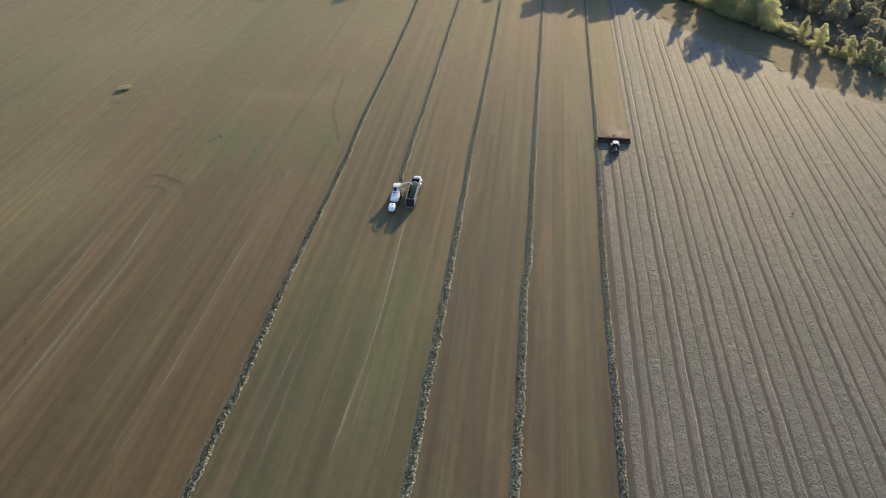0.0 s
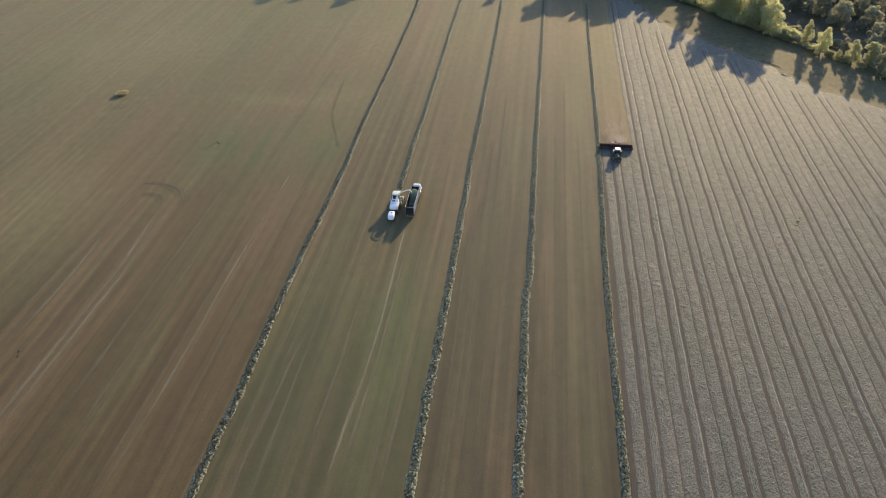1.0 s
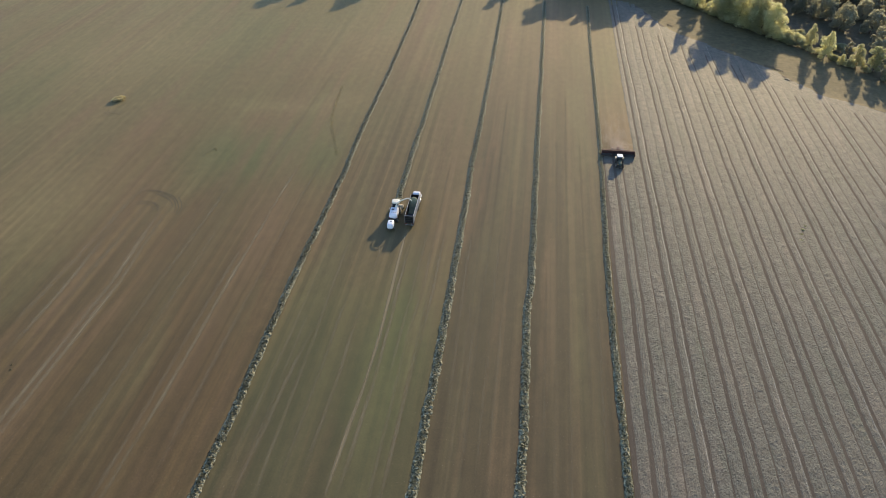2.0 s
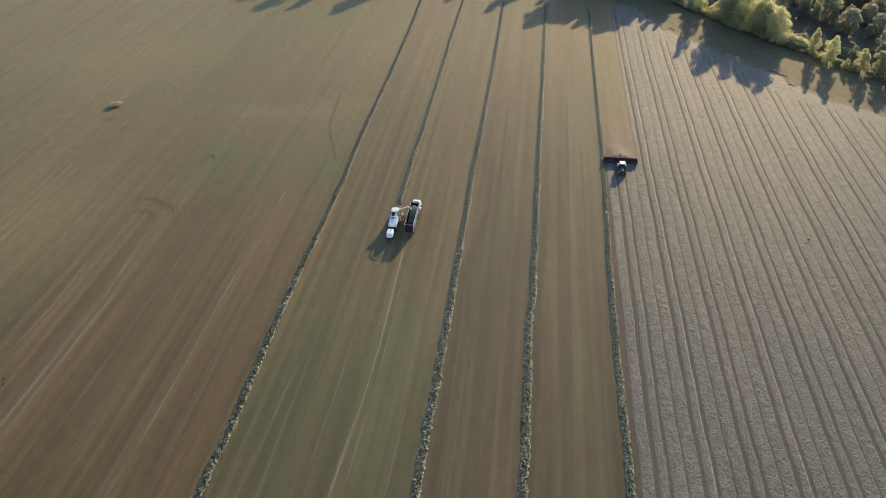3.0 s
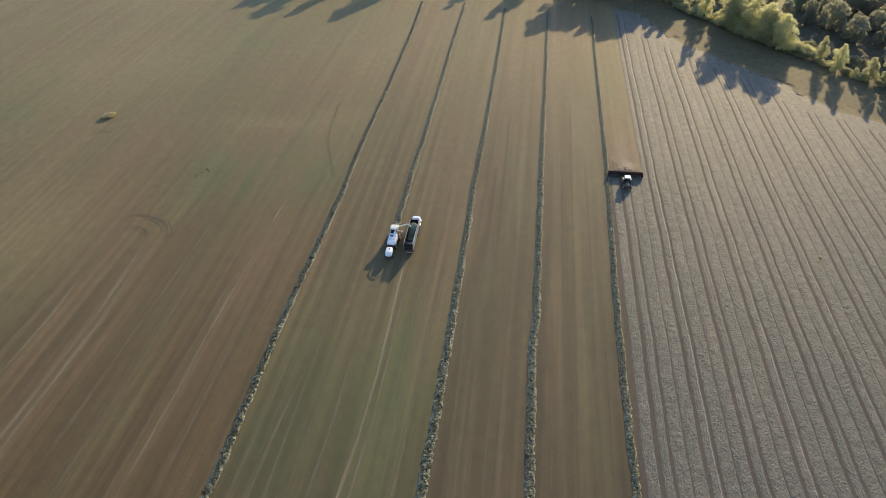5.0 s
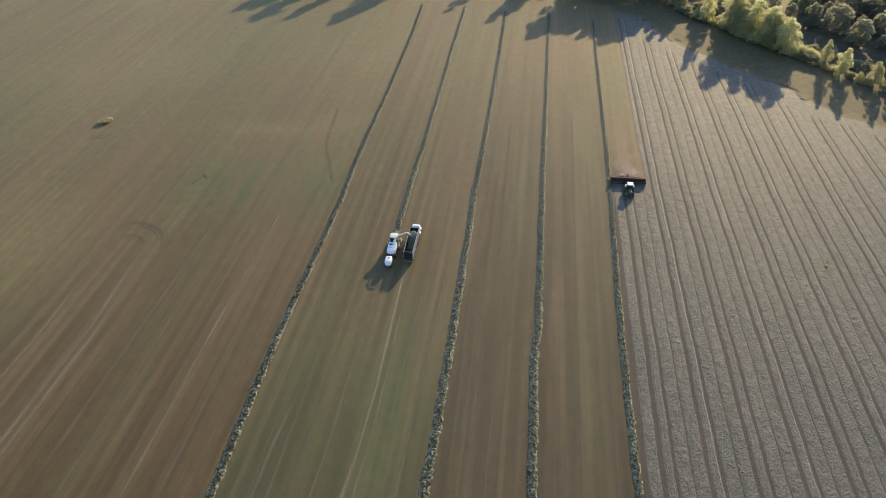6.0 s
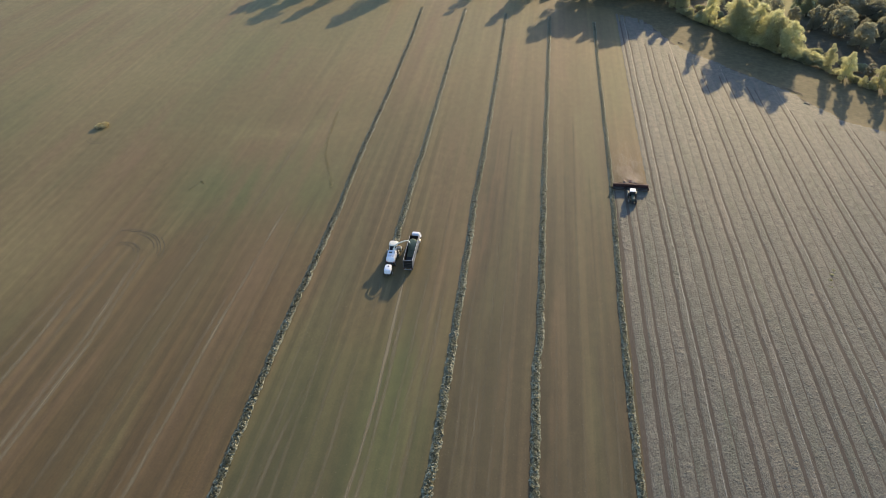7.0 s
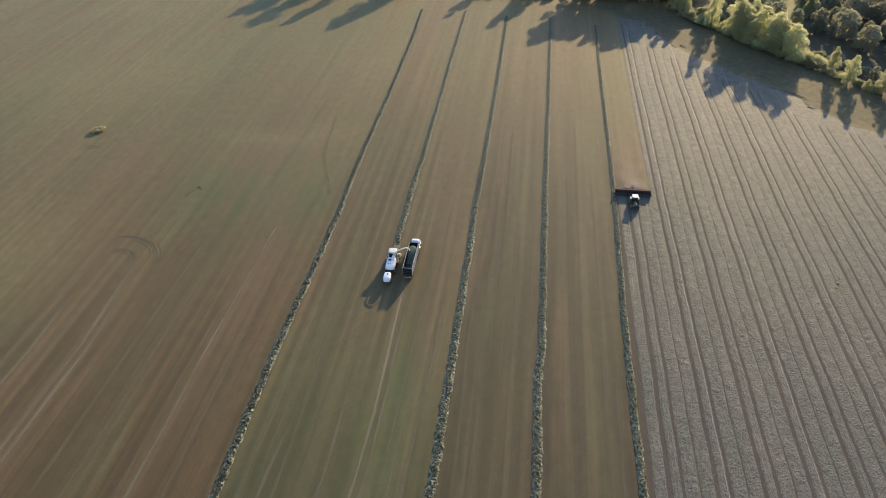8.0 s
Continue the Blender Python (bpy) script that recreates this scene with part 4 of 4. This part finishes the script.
# ---- machines ----
def build_harvester():
    """Self-propelled forage harvester; drives towards +y, its middle over the origin."""
    h = thing("forage_harvester", -35.45, 153.1, 0, 0, "white forage harvester with cream cab roof driving along a windrow", "harvester")
    part("chassis", boxes((0, -0.2, 0.95, 1.5, 6.2, 0.5), (0, 1.9, 0.85, 2.5, 0.35, 0.35), (0, -2.2, 0.65, 2.3, 0.25, 0.25)), BLACK, h, "black steel chassis")
    part("engine_hood", prism([(-2.75, 1.35), (-2.8, 2.2), (-2.45, 2.75), (-0.2, 2.95), (0.9, 2.95), (0.9, 1.35)], -1.12, 1.12, 0.16), WHITE, h, "white engine hood with rounded edges")
    for s in (-1, 1):
        side = part("side_panel", boxes((s * 1.15, -0.95, 1.75, 0.06, 3.3, 0.85), bevel=0.02), WHITE, h)
        for i in range(5):
            part("vent", boxes((s * 1.195, -2.4 + i * 0.28, 1.9, 0.03, 0.16, 0.5), bevel=0.01), BLACK, side, "black vent slot")
    part("radiator_screen", boxes((-0.35, -0.35, 2.97, 0.8, 0.6, 0.08), bevel=0.02), BLACK, h, "dark air screen on the hood")
    for i in range(3):
        part("hood_grille", boxes((-0.55 + i * 0.55, -1.7, 2.84, 0.34, 0.4, 0.06), bevel=0.01), STEEL, h)
    part("exhaust", tube([(0.85, -0.6, 2.9), (0.85, -0.6, 3.5), (0.85, -0.75, 3.65)], 0.08, 10), STEEL, h, "steel exhaust pipe", True)
    cab = part("cab", prism([(1.25, 1.5), (1.25, 3.7), (2.8, 3.7), (3.1, 1.9), (2.85, 1.5)], -0.95, 0.95, 0.08), GLASS, h, "dark glazed cab")
    roof = part("cab_roof", rounded(2.25, 2.05, 0.5, (0, 2.45, 3.9), 0.4), CREAM, cab, "domed cream cab roof", True)
    part("beacon", lathe([(4.1, 0.09), (4.28, 0.09), (4.33, 0.05)], "z", (-0.7, 1.9, 0), 10), CREAM, roof, "", True)
    for s in (-1, 1):
        part("cab_post", boxes((s * 0.95, 1.28, 2.6, 0.1, 0.12, 2.2)), WHITE, cab)
        part("mirror", boxes((s * 1.45, 2.7, 2.7, 0.12, 0.1, 0.45), (s * 1.2, 2.7, 2.9, 0.5, 0.04, 0.04), bevel=0.02), BLACK, cab)
        wheel(h, s * 1.25, 1.9, 0.98, 0.72, CREAM, s)
        wheel(h, s * 1.15, -2.2, 0.66, 0.5, CREAM, s)
        part("platform", boxes((s * 1.3, 0.95, 1.6, 0.55, 1.0, 0.06)), BLACK, h)
        part("rail", tube([(s * 1.55, 0.5, 1.6), (s * 1.55, 0.5, 2.6), (s * 1.55, 1.3, 2.6), (s * 1.55, 1.3, 1.6)], 0.025, 6), CREAM, h)
    part("feeder", prism([(2.6, 0.6), (2.6, 1.5), (4.1, 0.9), (4.1, 0.35)], -0.55, 0.55, 0.04), BLACK, h, "black feeder housing")
    head = part("pickup_header", boxes((0, 4.3, 0.85, 3.3, 0.12, 0.8), (0, 4.75, 0.2, 3.3, 0.9, 0.12), (-1.65, 4.6, 0.55, 0.08, 1.2, 0.9), (1.65, 4.6, 0.55, 0.08, 1.2, 0.9)), CREAM, h, "wide pickup header with cream side plates")
    part("auger", lathe([(-1.55, 0.22), (-0.5, 0.22), (0.5, 0.22), (1.55, 0.22)], "x", (0, 4.65, 0.6), 14), STEEL, head, "", True)
    part("windguard_roller", lathe([(-1.5, 0.14), (1.5, 0.14)], "x", (0, 5.3, 0.75), 12), STEEL, head, "", True)
    reel = part("pickup_reel", lathe([(-1.5, 0.24), (1.5, 0.24)], "x", (0, 5.15, 0.32), 14), BLACK, head, "", True)
    part("tines", boxes(*[(-1.45 + 0.16 * i, 5.15 + 0.34 * math.cos(a), 0.36 + 0.3 * math.sin(a), 0.015, 0.03, 0.1) for i in range(19) for a in (0.4, 1.7, 3.0)], bevel=0), STEEL, reel)
    for s in (-1, 1):
        part("gauge_wheel", lathe([(-0.1, 0.2), (-0.1, 0.3), (0.1, 0.3), (0.1, 0.2)], "x", (s * 1.85, 4.9, 0.3), 16), RUBBER, head, "", True)
    part("turret", lathe([(2.9, 0.42), (3.35, 0.42), (3.45, 0.3)], "z", (0.45, 0.85, 0), 16), CREAM, h, "cream spout turret", True)
    spout = part("spout", tube([(0.45, 0.9, 3.3), (0.55, 1.0, 3.95), (0.9, 1.2, 4.5), (1.5, 1.45, 4.85), (2.6, 1.85, 5.2), (3.6, 2.2, 5.4), (4.15, 2.3, 5.35)], 0.2, 10, 0.75), CREAM, h, "long cream discharge spout swung over the trailer", True)
    part("spout_flap", tube([(4.12, 2.3, 5.36), (4.5, 2.25, 5.05), (4.75, 2.1, 4.6)], 0.155, 8, 0.85), CREAM, spout, "", True)
    part("spout_ram", tube([(0.2, 1.0, 3.45), (0.6, 1.25, 3.9), (1.35, 1.5, 4.6)], 0.05, 6), STEEL, spout, "steel lift ram", True)
    part("ladder", boxes((1.42, 1.25, 1.1, 0.05, 0.05, 1.0), (1.42, 0.8, 1.1, 0.05, 0.05, 1.0), *[(1.42, 1.02, 0.65 + 0.25 * i, 0.06, 0.45, 0.04) for i in range(4)], bevel=0.01), CREAM, h, "cream access ladder")
    part("air_intake", boxes((0.45, 0.2, 3.03, 0.7, 0.9, 0.2), bevel=0.06), WHITE, h)
    part("hood_rib", boxes((-0.62, -1.3, 2.9, 0.05, 2.0, 0.05), (0.62, -1.3, 2.9, 0.05, 2.0, 0.05), bevel=0.015), WHITE, h)
    for s in (-1, 1):
        part("rear_lamp", boxes((s * 0.95, -2.82, 1.7, 0.2, 0.05, 0.3), bevel=0.01), LAMP_RED, h, "red rear lamp")
    part("hitch", boxes((0, -3.3, 0.7, 0.3, 0.9, 0.2)), BLACK, h)
    return h


def build_tank_trailer():
    t = thing("tank_trailer", -35.5, 147.2, 0, 0, "white plastic liquid tank trailer towed behind a harvester", "trailer")
    part("drawbar", tube([(-0.6, 1.2, 0.7), (0, 2.2, 0.68)], 0.06, 6), BLACK, t)
    part("drawbar", tube([(0.6, 1.2, 0.7), (0, 2.2, 0.68)], 0.06, 6), BLACK, t)
    part("trailer_frame", boxes((-0.6, 0, 0.7, 0.12, 2.8, 0.16), (0.6, 0, 0.7, 0.12, 2.8, 0.16), (0, -1.3, 0.7, 1.2, 0.12, 0.16), (0, 1.2, 0.7, 1.2, 0.12, 0.16), (0, -0.1, 0.5, 2.0, 0.14, 0.14)), BLACK, t, "black steel trailer chassis")
    tank = part("tank", rounded(1.8, 2.7, 1.6, (0, 0, 1.6)), POLY, t, "white plastic tank with rounded edges", True)
    part("tank_lid", lathe([(2.38, 0.22), (2.46, 0.22), (2.5, 0.16)], "z", (0.1, 0.35, 0), 16), BLACK, tank, "black round lid", True)
    part("pump", boxes((0.35, 1.55, 1.0, 0.4, 0.35, 0.4)), BLACK, t)
    part("pipe", tube([(0, -1.6, 1.4), (0, -1.75, 1.1), (0, -1.7, 0.7)], 0.04, 6), STEEL, t)
    for s in (-1, 1):
        wheel(t, s * 1.05, -0.1, 0.48, 0.34, STEEL, s)
    return t


def build_truck():
    t = thing("road_tractor", -30.25, 160.75, 0, 0, "white truck cab pulling an open silage trailer", "truck")
    part("chassis", boxes((-0.42, -0.4, 0.85, 0.12, 6.6, 0.26), (0.42, -0.4, 0.85, 0.12, 6.6, 0.26), (0, 2.75, 0.62, 2.3, 0.25, 0.3)), BLACK, t, "black truck chassis")
    cab = part("cab", prism([(0.0, 0.95), (0.0, 3.35), (0.3, 3.62), (1.5, 3.5), (2.0, 2.3), (2.0, 0.95)], -1.02, 1.02, 0.16), WHITE, t, "white day cab")
    part("rear_window", boxes((0, -0.015, 2.5, 1.3, 0.03, 0.5), bevel=0.01), GLASS, cab, "dark rear window")
    for s in (-1, 1):
        part("side_window", boxes((s * 1.025, 1.05, 2.3, 0.03, 0.95, 0.6), bevel=0.01), GLASS, cab)
        part("mirror", boxes((s * 1.45, 1.75, 2.2, 0.1, 0.12, 0.6), (s * 1.3, 1.75, 2.45, 0.3, 0.03, 0.03), bevel=0.02), BLACK, cab)
        part("stack", tube([(s * 0.95, -0.05, 0.9), (s * 0.95, -0.05, 3.5)], 0.07, 10), STEEL, t, "chrome exhaust stack", True)
        part("fuel_tank", lathe([(-0.65, 0.3), (0.65, 0.3)], "y", (s * 0.95, 0.75, 0.75), 16), STEEL, t, "", True)
        part("fender", boxes((s * 1.02, 2.75, 1.12, 0.42, 1.25, 0.12), bevel=0.05), WHITE, t)
        wheel(t, s * 1.0, 2.7, 0.52, 0.3, STEEL, s)
        for y in (-1.6, -2.95):
            wheel(t, s * 0.95, y, 0.52, 0.56, STEEL, s)
    part("windscreen", prism([(1.66, 3.2), (2.03, 2.34), (2.0, 2.32), (1.6, 3.2)], -1.0, 1.0, 0.005), GLASS, cab, "dark windscreen")
    part("hood", prism([(1.9, 0.9), (1.9, 2.1), (3.3, 1.8), (3.6, 1.5), (3.6, 0.75)], -0.85, 0.85, 0.1), WHITE, t, "white sloping hood")
    part("bumper", boxes((0, 3.7, 0.65, 2.35, 0.2, 0.35), bevel=0.05), STEEL, t)
    for i in range(5):
        part("marker_lamp", boxes((-0.8 + 0.4 * i, 0.7, 3.62, 0.1, 0.1, 0.06), bevel=0.01), CREAM, cab)
    return t


def build_trailer():
    t = thing("silage_trailer", -30.4, 148.9, 0, 0, "long open silage trailer with ribbed sides and dark lining", "trailer")
    L, W, F, H = 11.0, 1.22, 1.25, 3.75
    part("trailer_bed", boxes((0, L / 2, F - 0.08, 2.46, L, 0.16), (-0.45, L / 2, 0.95, 0.14, L, 0.36), (0.45, L / 2, 0.95, 0.14, L, 0.36)), BLACK, t, "dark steel bed")
    for s in (-1, 1):
        wall = part("side_wall", boxes((s * (W - 0.03), L / 2, (F + H) / 2, 0.05, L - 0.1, H - F)), WOODBOX, t, "dark side wall")
        part("outer_panel", boxes((s * (W + 0.005), L / 2, (F + H) / 2, 0.012, L - 0.14, H - F - 0.06), bevel=0), ALU, wall, "dusty aluminium outer panel")
        part("top_rail", boxes((s * W, L / 2, H + 0.02, 0.09, L, 0.09)), STEEL, wall, "pale steel top rail")
        part("bottom_rail", boxes((s * W, L / 2, F, 0.1, L, 0.14)), STEEL, wall)
        for i in range(13):
            part("rib", boxes((s * (W + 0.05), 0.1 + i * (L - 0.2) / 12, (F + H) / 2, 0.09, 0.1, H - F - 0.1), bevel=0.01), STEEL, wall)
    part("front_wall", boxes((0, L - 0.05, (F + H) / 2, 2.4, 0.08, H - F), (0, L - 0.05, H + 0.02, 2.6, 0.1, 0.1)), WOODBOX, t)
    gate = part("tail_gate", boxes((0, 0.03, (F + H) / 2 - 0.05, 2.36, 0.06, H - F - 0.15)), WOODBOX, t, "dark tail gate")
    part("gate_beam", boxes((0, 0.0, H + 0.02, 2.6, 0.09, 0.09)), STEEL, gate, "pale steel rear top beam")
    for x in (-1.2, 1.2):
        part("gate_post", boxes((x, -0.04, (F + H) / 2, 0.1, 0.08, H - F), bevel=0.01), GREYSTEEL, gate)
    for i in range(4):
        part("gate_rib", boxes((0, -0.02, F + 0.35 + 0.58 * i, 2.26, 0.05, 0.07), bevel=0.01), BLACK, gate)
    part("rear_bumper", boxes((0, 0.05, 0.55, 2.3, 0.12, 0.14), (-0.7, 0.05, 0.8, 0.1, 0.1, 0.5), (0.7, 0.05, 0.8, 0.1, 0.1, 0.5)), STEEL, t)
    for s in (-1, 1):
        part("rear_lamp", boxes((s * 1.0, -0.02, 1.05, 0.3, 0.05, 0.12), bevel=0.01), LAMP_RED, t, "red rear lamp")
        part("landing_leg", boxes((s * 0.8, 8.4, 0.75, 0.14, 0.14, 0.7), (s * 0.8, 8.4, 0.42, 0.3, 0.3, 0.06)), BLACK, t)
        part("mud_flap", boxes((s * 0.95, 0.35, 0.65, 0.6, 0.02, 0.6), bevel=0), RUBBER, t)
        for y in (1.3, 2.65):
            wheel(t, s * 0.98, y, 0.52, 0.56, STEEL, s)
    ys, xs = np.linspace(4.6, L - 0.15, 40), np.linspace(-W + 0.07, W - 0.07, 14)
    X, Y = np.meshgrid(xs, ys)
    g = np.random.default_rng(4)
    Z = F + 0.02 + 3.1 * np.exp(-((Y - 8.6) / 1.35) ** 2) * (1 - 0.3 * (X / W) ** 2) + 0.10 * np.clip((Y - 4.6) / 3, 0, 1) + np.abs(g.normal(0, 0.05, X.shape))
    heap = sheet("forage_heap", np.stack([X, Y, Z], 2).reshape(-1, 3), grid_faces(40, 14), FORAGE, None, "", False)
    heap.matrix_basis = pose(-30.4, 148.9, 0)
    tagged(heap, "heap of chopped green forage lying in the silage trailer", "forage", "", "stuff")
    return t


def build_tractor():
    """Drives towards -y: nose at negative y."""
    t = thing("farm_tractor", 31.9, 191.3, 0, 0, "dark green farm tractor with white cab roof pulling a merger", "tractor")
    part("chassis", boxes((0, -1.0, 0.95, 0.75, 4.6, 0.6), (0, 0.9, 0.95, 1.5, 0.4, 0.4), (0, -2.3, 0.75, 1.6, 0.25, 0.25)), BLACK, t)
    hood = part("hood", prism([(-0.6, 1.2), (-0.6, 2.05), (-2.9, 1.9), (-3.35, 1.6), (-3.35, 1.05)], -0.48, 0.48, 0.1), GREEN, t, "dark green hood")
    part("grille", boxes((0, -3.37, 1.35, 0.7, 0.05, 0.55), bevel=0.02), BLACK, hood)
    part("front_weights", boxes(*[(-0.4 + 0.1 * i, -3.75, 0.85, 0.08, 0.5, 0.42) for i in range(9)], bevel=0.02), BLACK, t)
    cab = part("cab", prism([(-0.55, 1.3), (-0.35, 2.75), (1.05, 2.75), (1.25, 1.3)], -0.82, 0.82, 0.06), GLASS, t, "dark glazed cab")
    part("cab_roof", boxes((0, 0.4, 2.9, 1.8, 1.8, 0.26), bevel=0.1), WHITE, cab, "white cab roof")
    part("exhaust", tube([(0.6, -0.65, 1.7), (0.6, -0.65, 2.9)], 0.06, 8), BLACK, t, "", True)
    for s in (-1, 1):
        part("fender", boxes((s * 1.1, 0.75, 1.95, 0.6, 1.5, 0.08), (s * 1.1, 1.5, 1.65, 0.6, 0.08, 0.6), bevel=0.03), GREEN, t)
        part("mirror", boxes((s * 1.15, -0.45, 2.3, 0.3, 0.06, 0.3), bevel=0.02), BLACK, cab)
        part("work_lamp", boxes((s * 0.7, -0.52, 2.92, 0.2, 0.06, 0.12), bevel=0.01), STEEL, cab)
        wheel(t, s * 1.1, 0.9, 0.98, 0.6, STEEL, s)
        wheel(t, s * 1.0, -2.3, 0.7, 0.48, STEEL, s)
    part("drawbar", boxes((0, 2.1, 0.55, 0.14, 1.5, 0.1)), BLACK, t)
    return t


def build_merger():
    """Three pickup heads side by side; carries the crop towards -x. Pulled towards -y."""
    m = thing("hay_merger", 31.95, 196.6, 0, 0, "wide dark red hay merger with three pickup heads raking swaths together", "hay merger")
    part("tongue", tube([(0, -3.6, 0.6), (0, -1.2, 0.75), (0, 2.4, 0.9)], 0.11, 8), MAROON, m, "dark red tongue")
    part("main_beam", boxes((0, 1.6, 1.25, 7.4, 0.25, 0.28), (0, 2.4, 0.9, 2.6, 0.2, 0.22), (-1.2, 2.0, 1.0, 0.18, 1.0, 0.18), (1.2, 2.0, 1.0, 0.18, 1.0, 0.18)), MAROON, m, "dark red main beam")
    for x in (-3.6, 0.0, 3.6):
        head = part("pickup_head", boxes((x, 0.55, 1.05, 3.56, 0.09, 1.4), (x, 0.36, 1.74, 3.56, 0.42, 0.06), (x - 1.74, 0.0, 0.75, 0.06, 1.5, 0.9), (x + 1.74, 0.0, 0.75, 0.06, 1.5, 0.9)), MAROON, m, "dark red pickup head with back shield")
        part("top_lip", boxes((x, 0.6, 1.79, 3.54, 0.1, 0.05), bevel=0.01), ROSE, head, "paler red top edge of the shield")
        part("belt", boxes((x, 0.05, 0.48, 3.36, 0.9, 0.1), bevel=0.03), RUBBER, head, "black conveyor belt")
        part("pickup_drum", lathe([(-1.68, 0.2), (1.68, 0.2)], "x", (x, -0.62, 0.34), 14), BLACK, head, "", True)
        part("tines", boxes(*[(x - 1.6 + 0.2 * i, -0.62 + 0.28 * math.cos(a), 0.36 + 0.26 * math.sin(a), 0.02, 0.03, 0.14) for i in range(17) for a in (0.9, 2.2, 3.4)], bevel=0), BLACK, head)
        part("wind_guard", tube([(x - 1.6, -0.75, 0.95), (x + 1.6, -0.75, 0.95)], 0.05, 6), BLACK, head)
        part("lift_arm", boxes((x - 0.6, 1.1, 1.2, 0.12, 1.1, 0.14), (x + 0.6, 1.1, 1.2, 0.12, 1.1, 0.14)), MAROON, head)
        for s in (-1, 1):
            part("skid", boxes((x + s * 1.4, 0.2, 0.12, 0.22, 0.9, 0.08)), STEEL, head)
    for s in (-1, 1):
        part("end_deflector", boxes((s * 5.45, -0.1, 0.7, 0.06, 1.4, 0.8)), MAROON, m)
        wheel(m, s * 1.75, 3.3, 0.55, 0.42, CREAM, s)
        part("axle_arm", boxes((s * 1.35, 2.9, 0.75, 0.14, 1.1, 0.16)), MAROON, m)
        part("fold_cylinder", tube([(s * 0.6, 2.3, 1.1), (s * 2.2, 1.7, 1.5)], 0.06, 6), STEEL, m)
    part("gearbox", boxes((0, 2.6, 1.25, 0.8, 0.7, 0.5), bevel=0.06), ROSE, m, "dusty red gearbox housing")
    part("oil_tank", boxes((0.1, 3.2, 1.45, 0.7, 0.5, 0.6), bevel=0.08), ROSE, m, "dusty red oil tank")
    for s in (-1, 1):
        part("wing_frame", boxes((s * 1.5, 2.2, 1.5, 0.16, 1.5, 0.16), (s * 1.5, 2.9, 1.25, 0.16, 0.16, 0.6), bevel=0.03), ROSE, m, "dusty red folding frame")
        part("wheel_guard", boxes((s * 1.75, 3.3, 1.18, 0.5, 0.9, 0.06), bevel=0.02), ROSE, m)
    return m


build_harvester()
build_tank_trailer()
build_truck()
build_trailer()
build_tractor()
build_merger()


def build_dust():
    """Fine chaff and dust behind the merger."""
    g = np.random.default_rng(8)
    n = 60000
    back = g.exponential(8.0, n)
    x = 32.0 + g.normal(0, 1, n) * (1.5 + 0.10 * back) + 1.0 * np.sin(back * 0.6)
    y, z = 199.0 + back, 0.15 + np.abs(g.normal(0, 1.2, n)) * np.exp(-back / 18)
    c, s = np.stack([x, y, z], 1), g.uniform(0.018, 0.042, n)[:, None]
    d = g.normal(0, 1, (n, 3, 3))
    v = (c[:, None, :] + d / np.linalg.norm(d, axis=2)[:, :, None] * s[:, :, None]).reshape(-1, 3)
    v = v[np.repeat((back < 34) & (x > 27.6) & (x < 37.4), 3)]
    v[:, 2] = np.maximum(v[:, 2], 0.02)
    ob = sheet("chaff_dust", v, np.arange(len(v)).reshape(-1, 3), DUST, None, "", False)
    return tagged(ob, "pale dust and chaff thrown up behind the merger", "dust", "", "stuff")


build_dust()
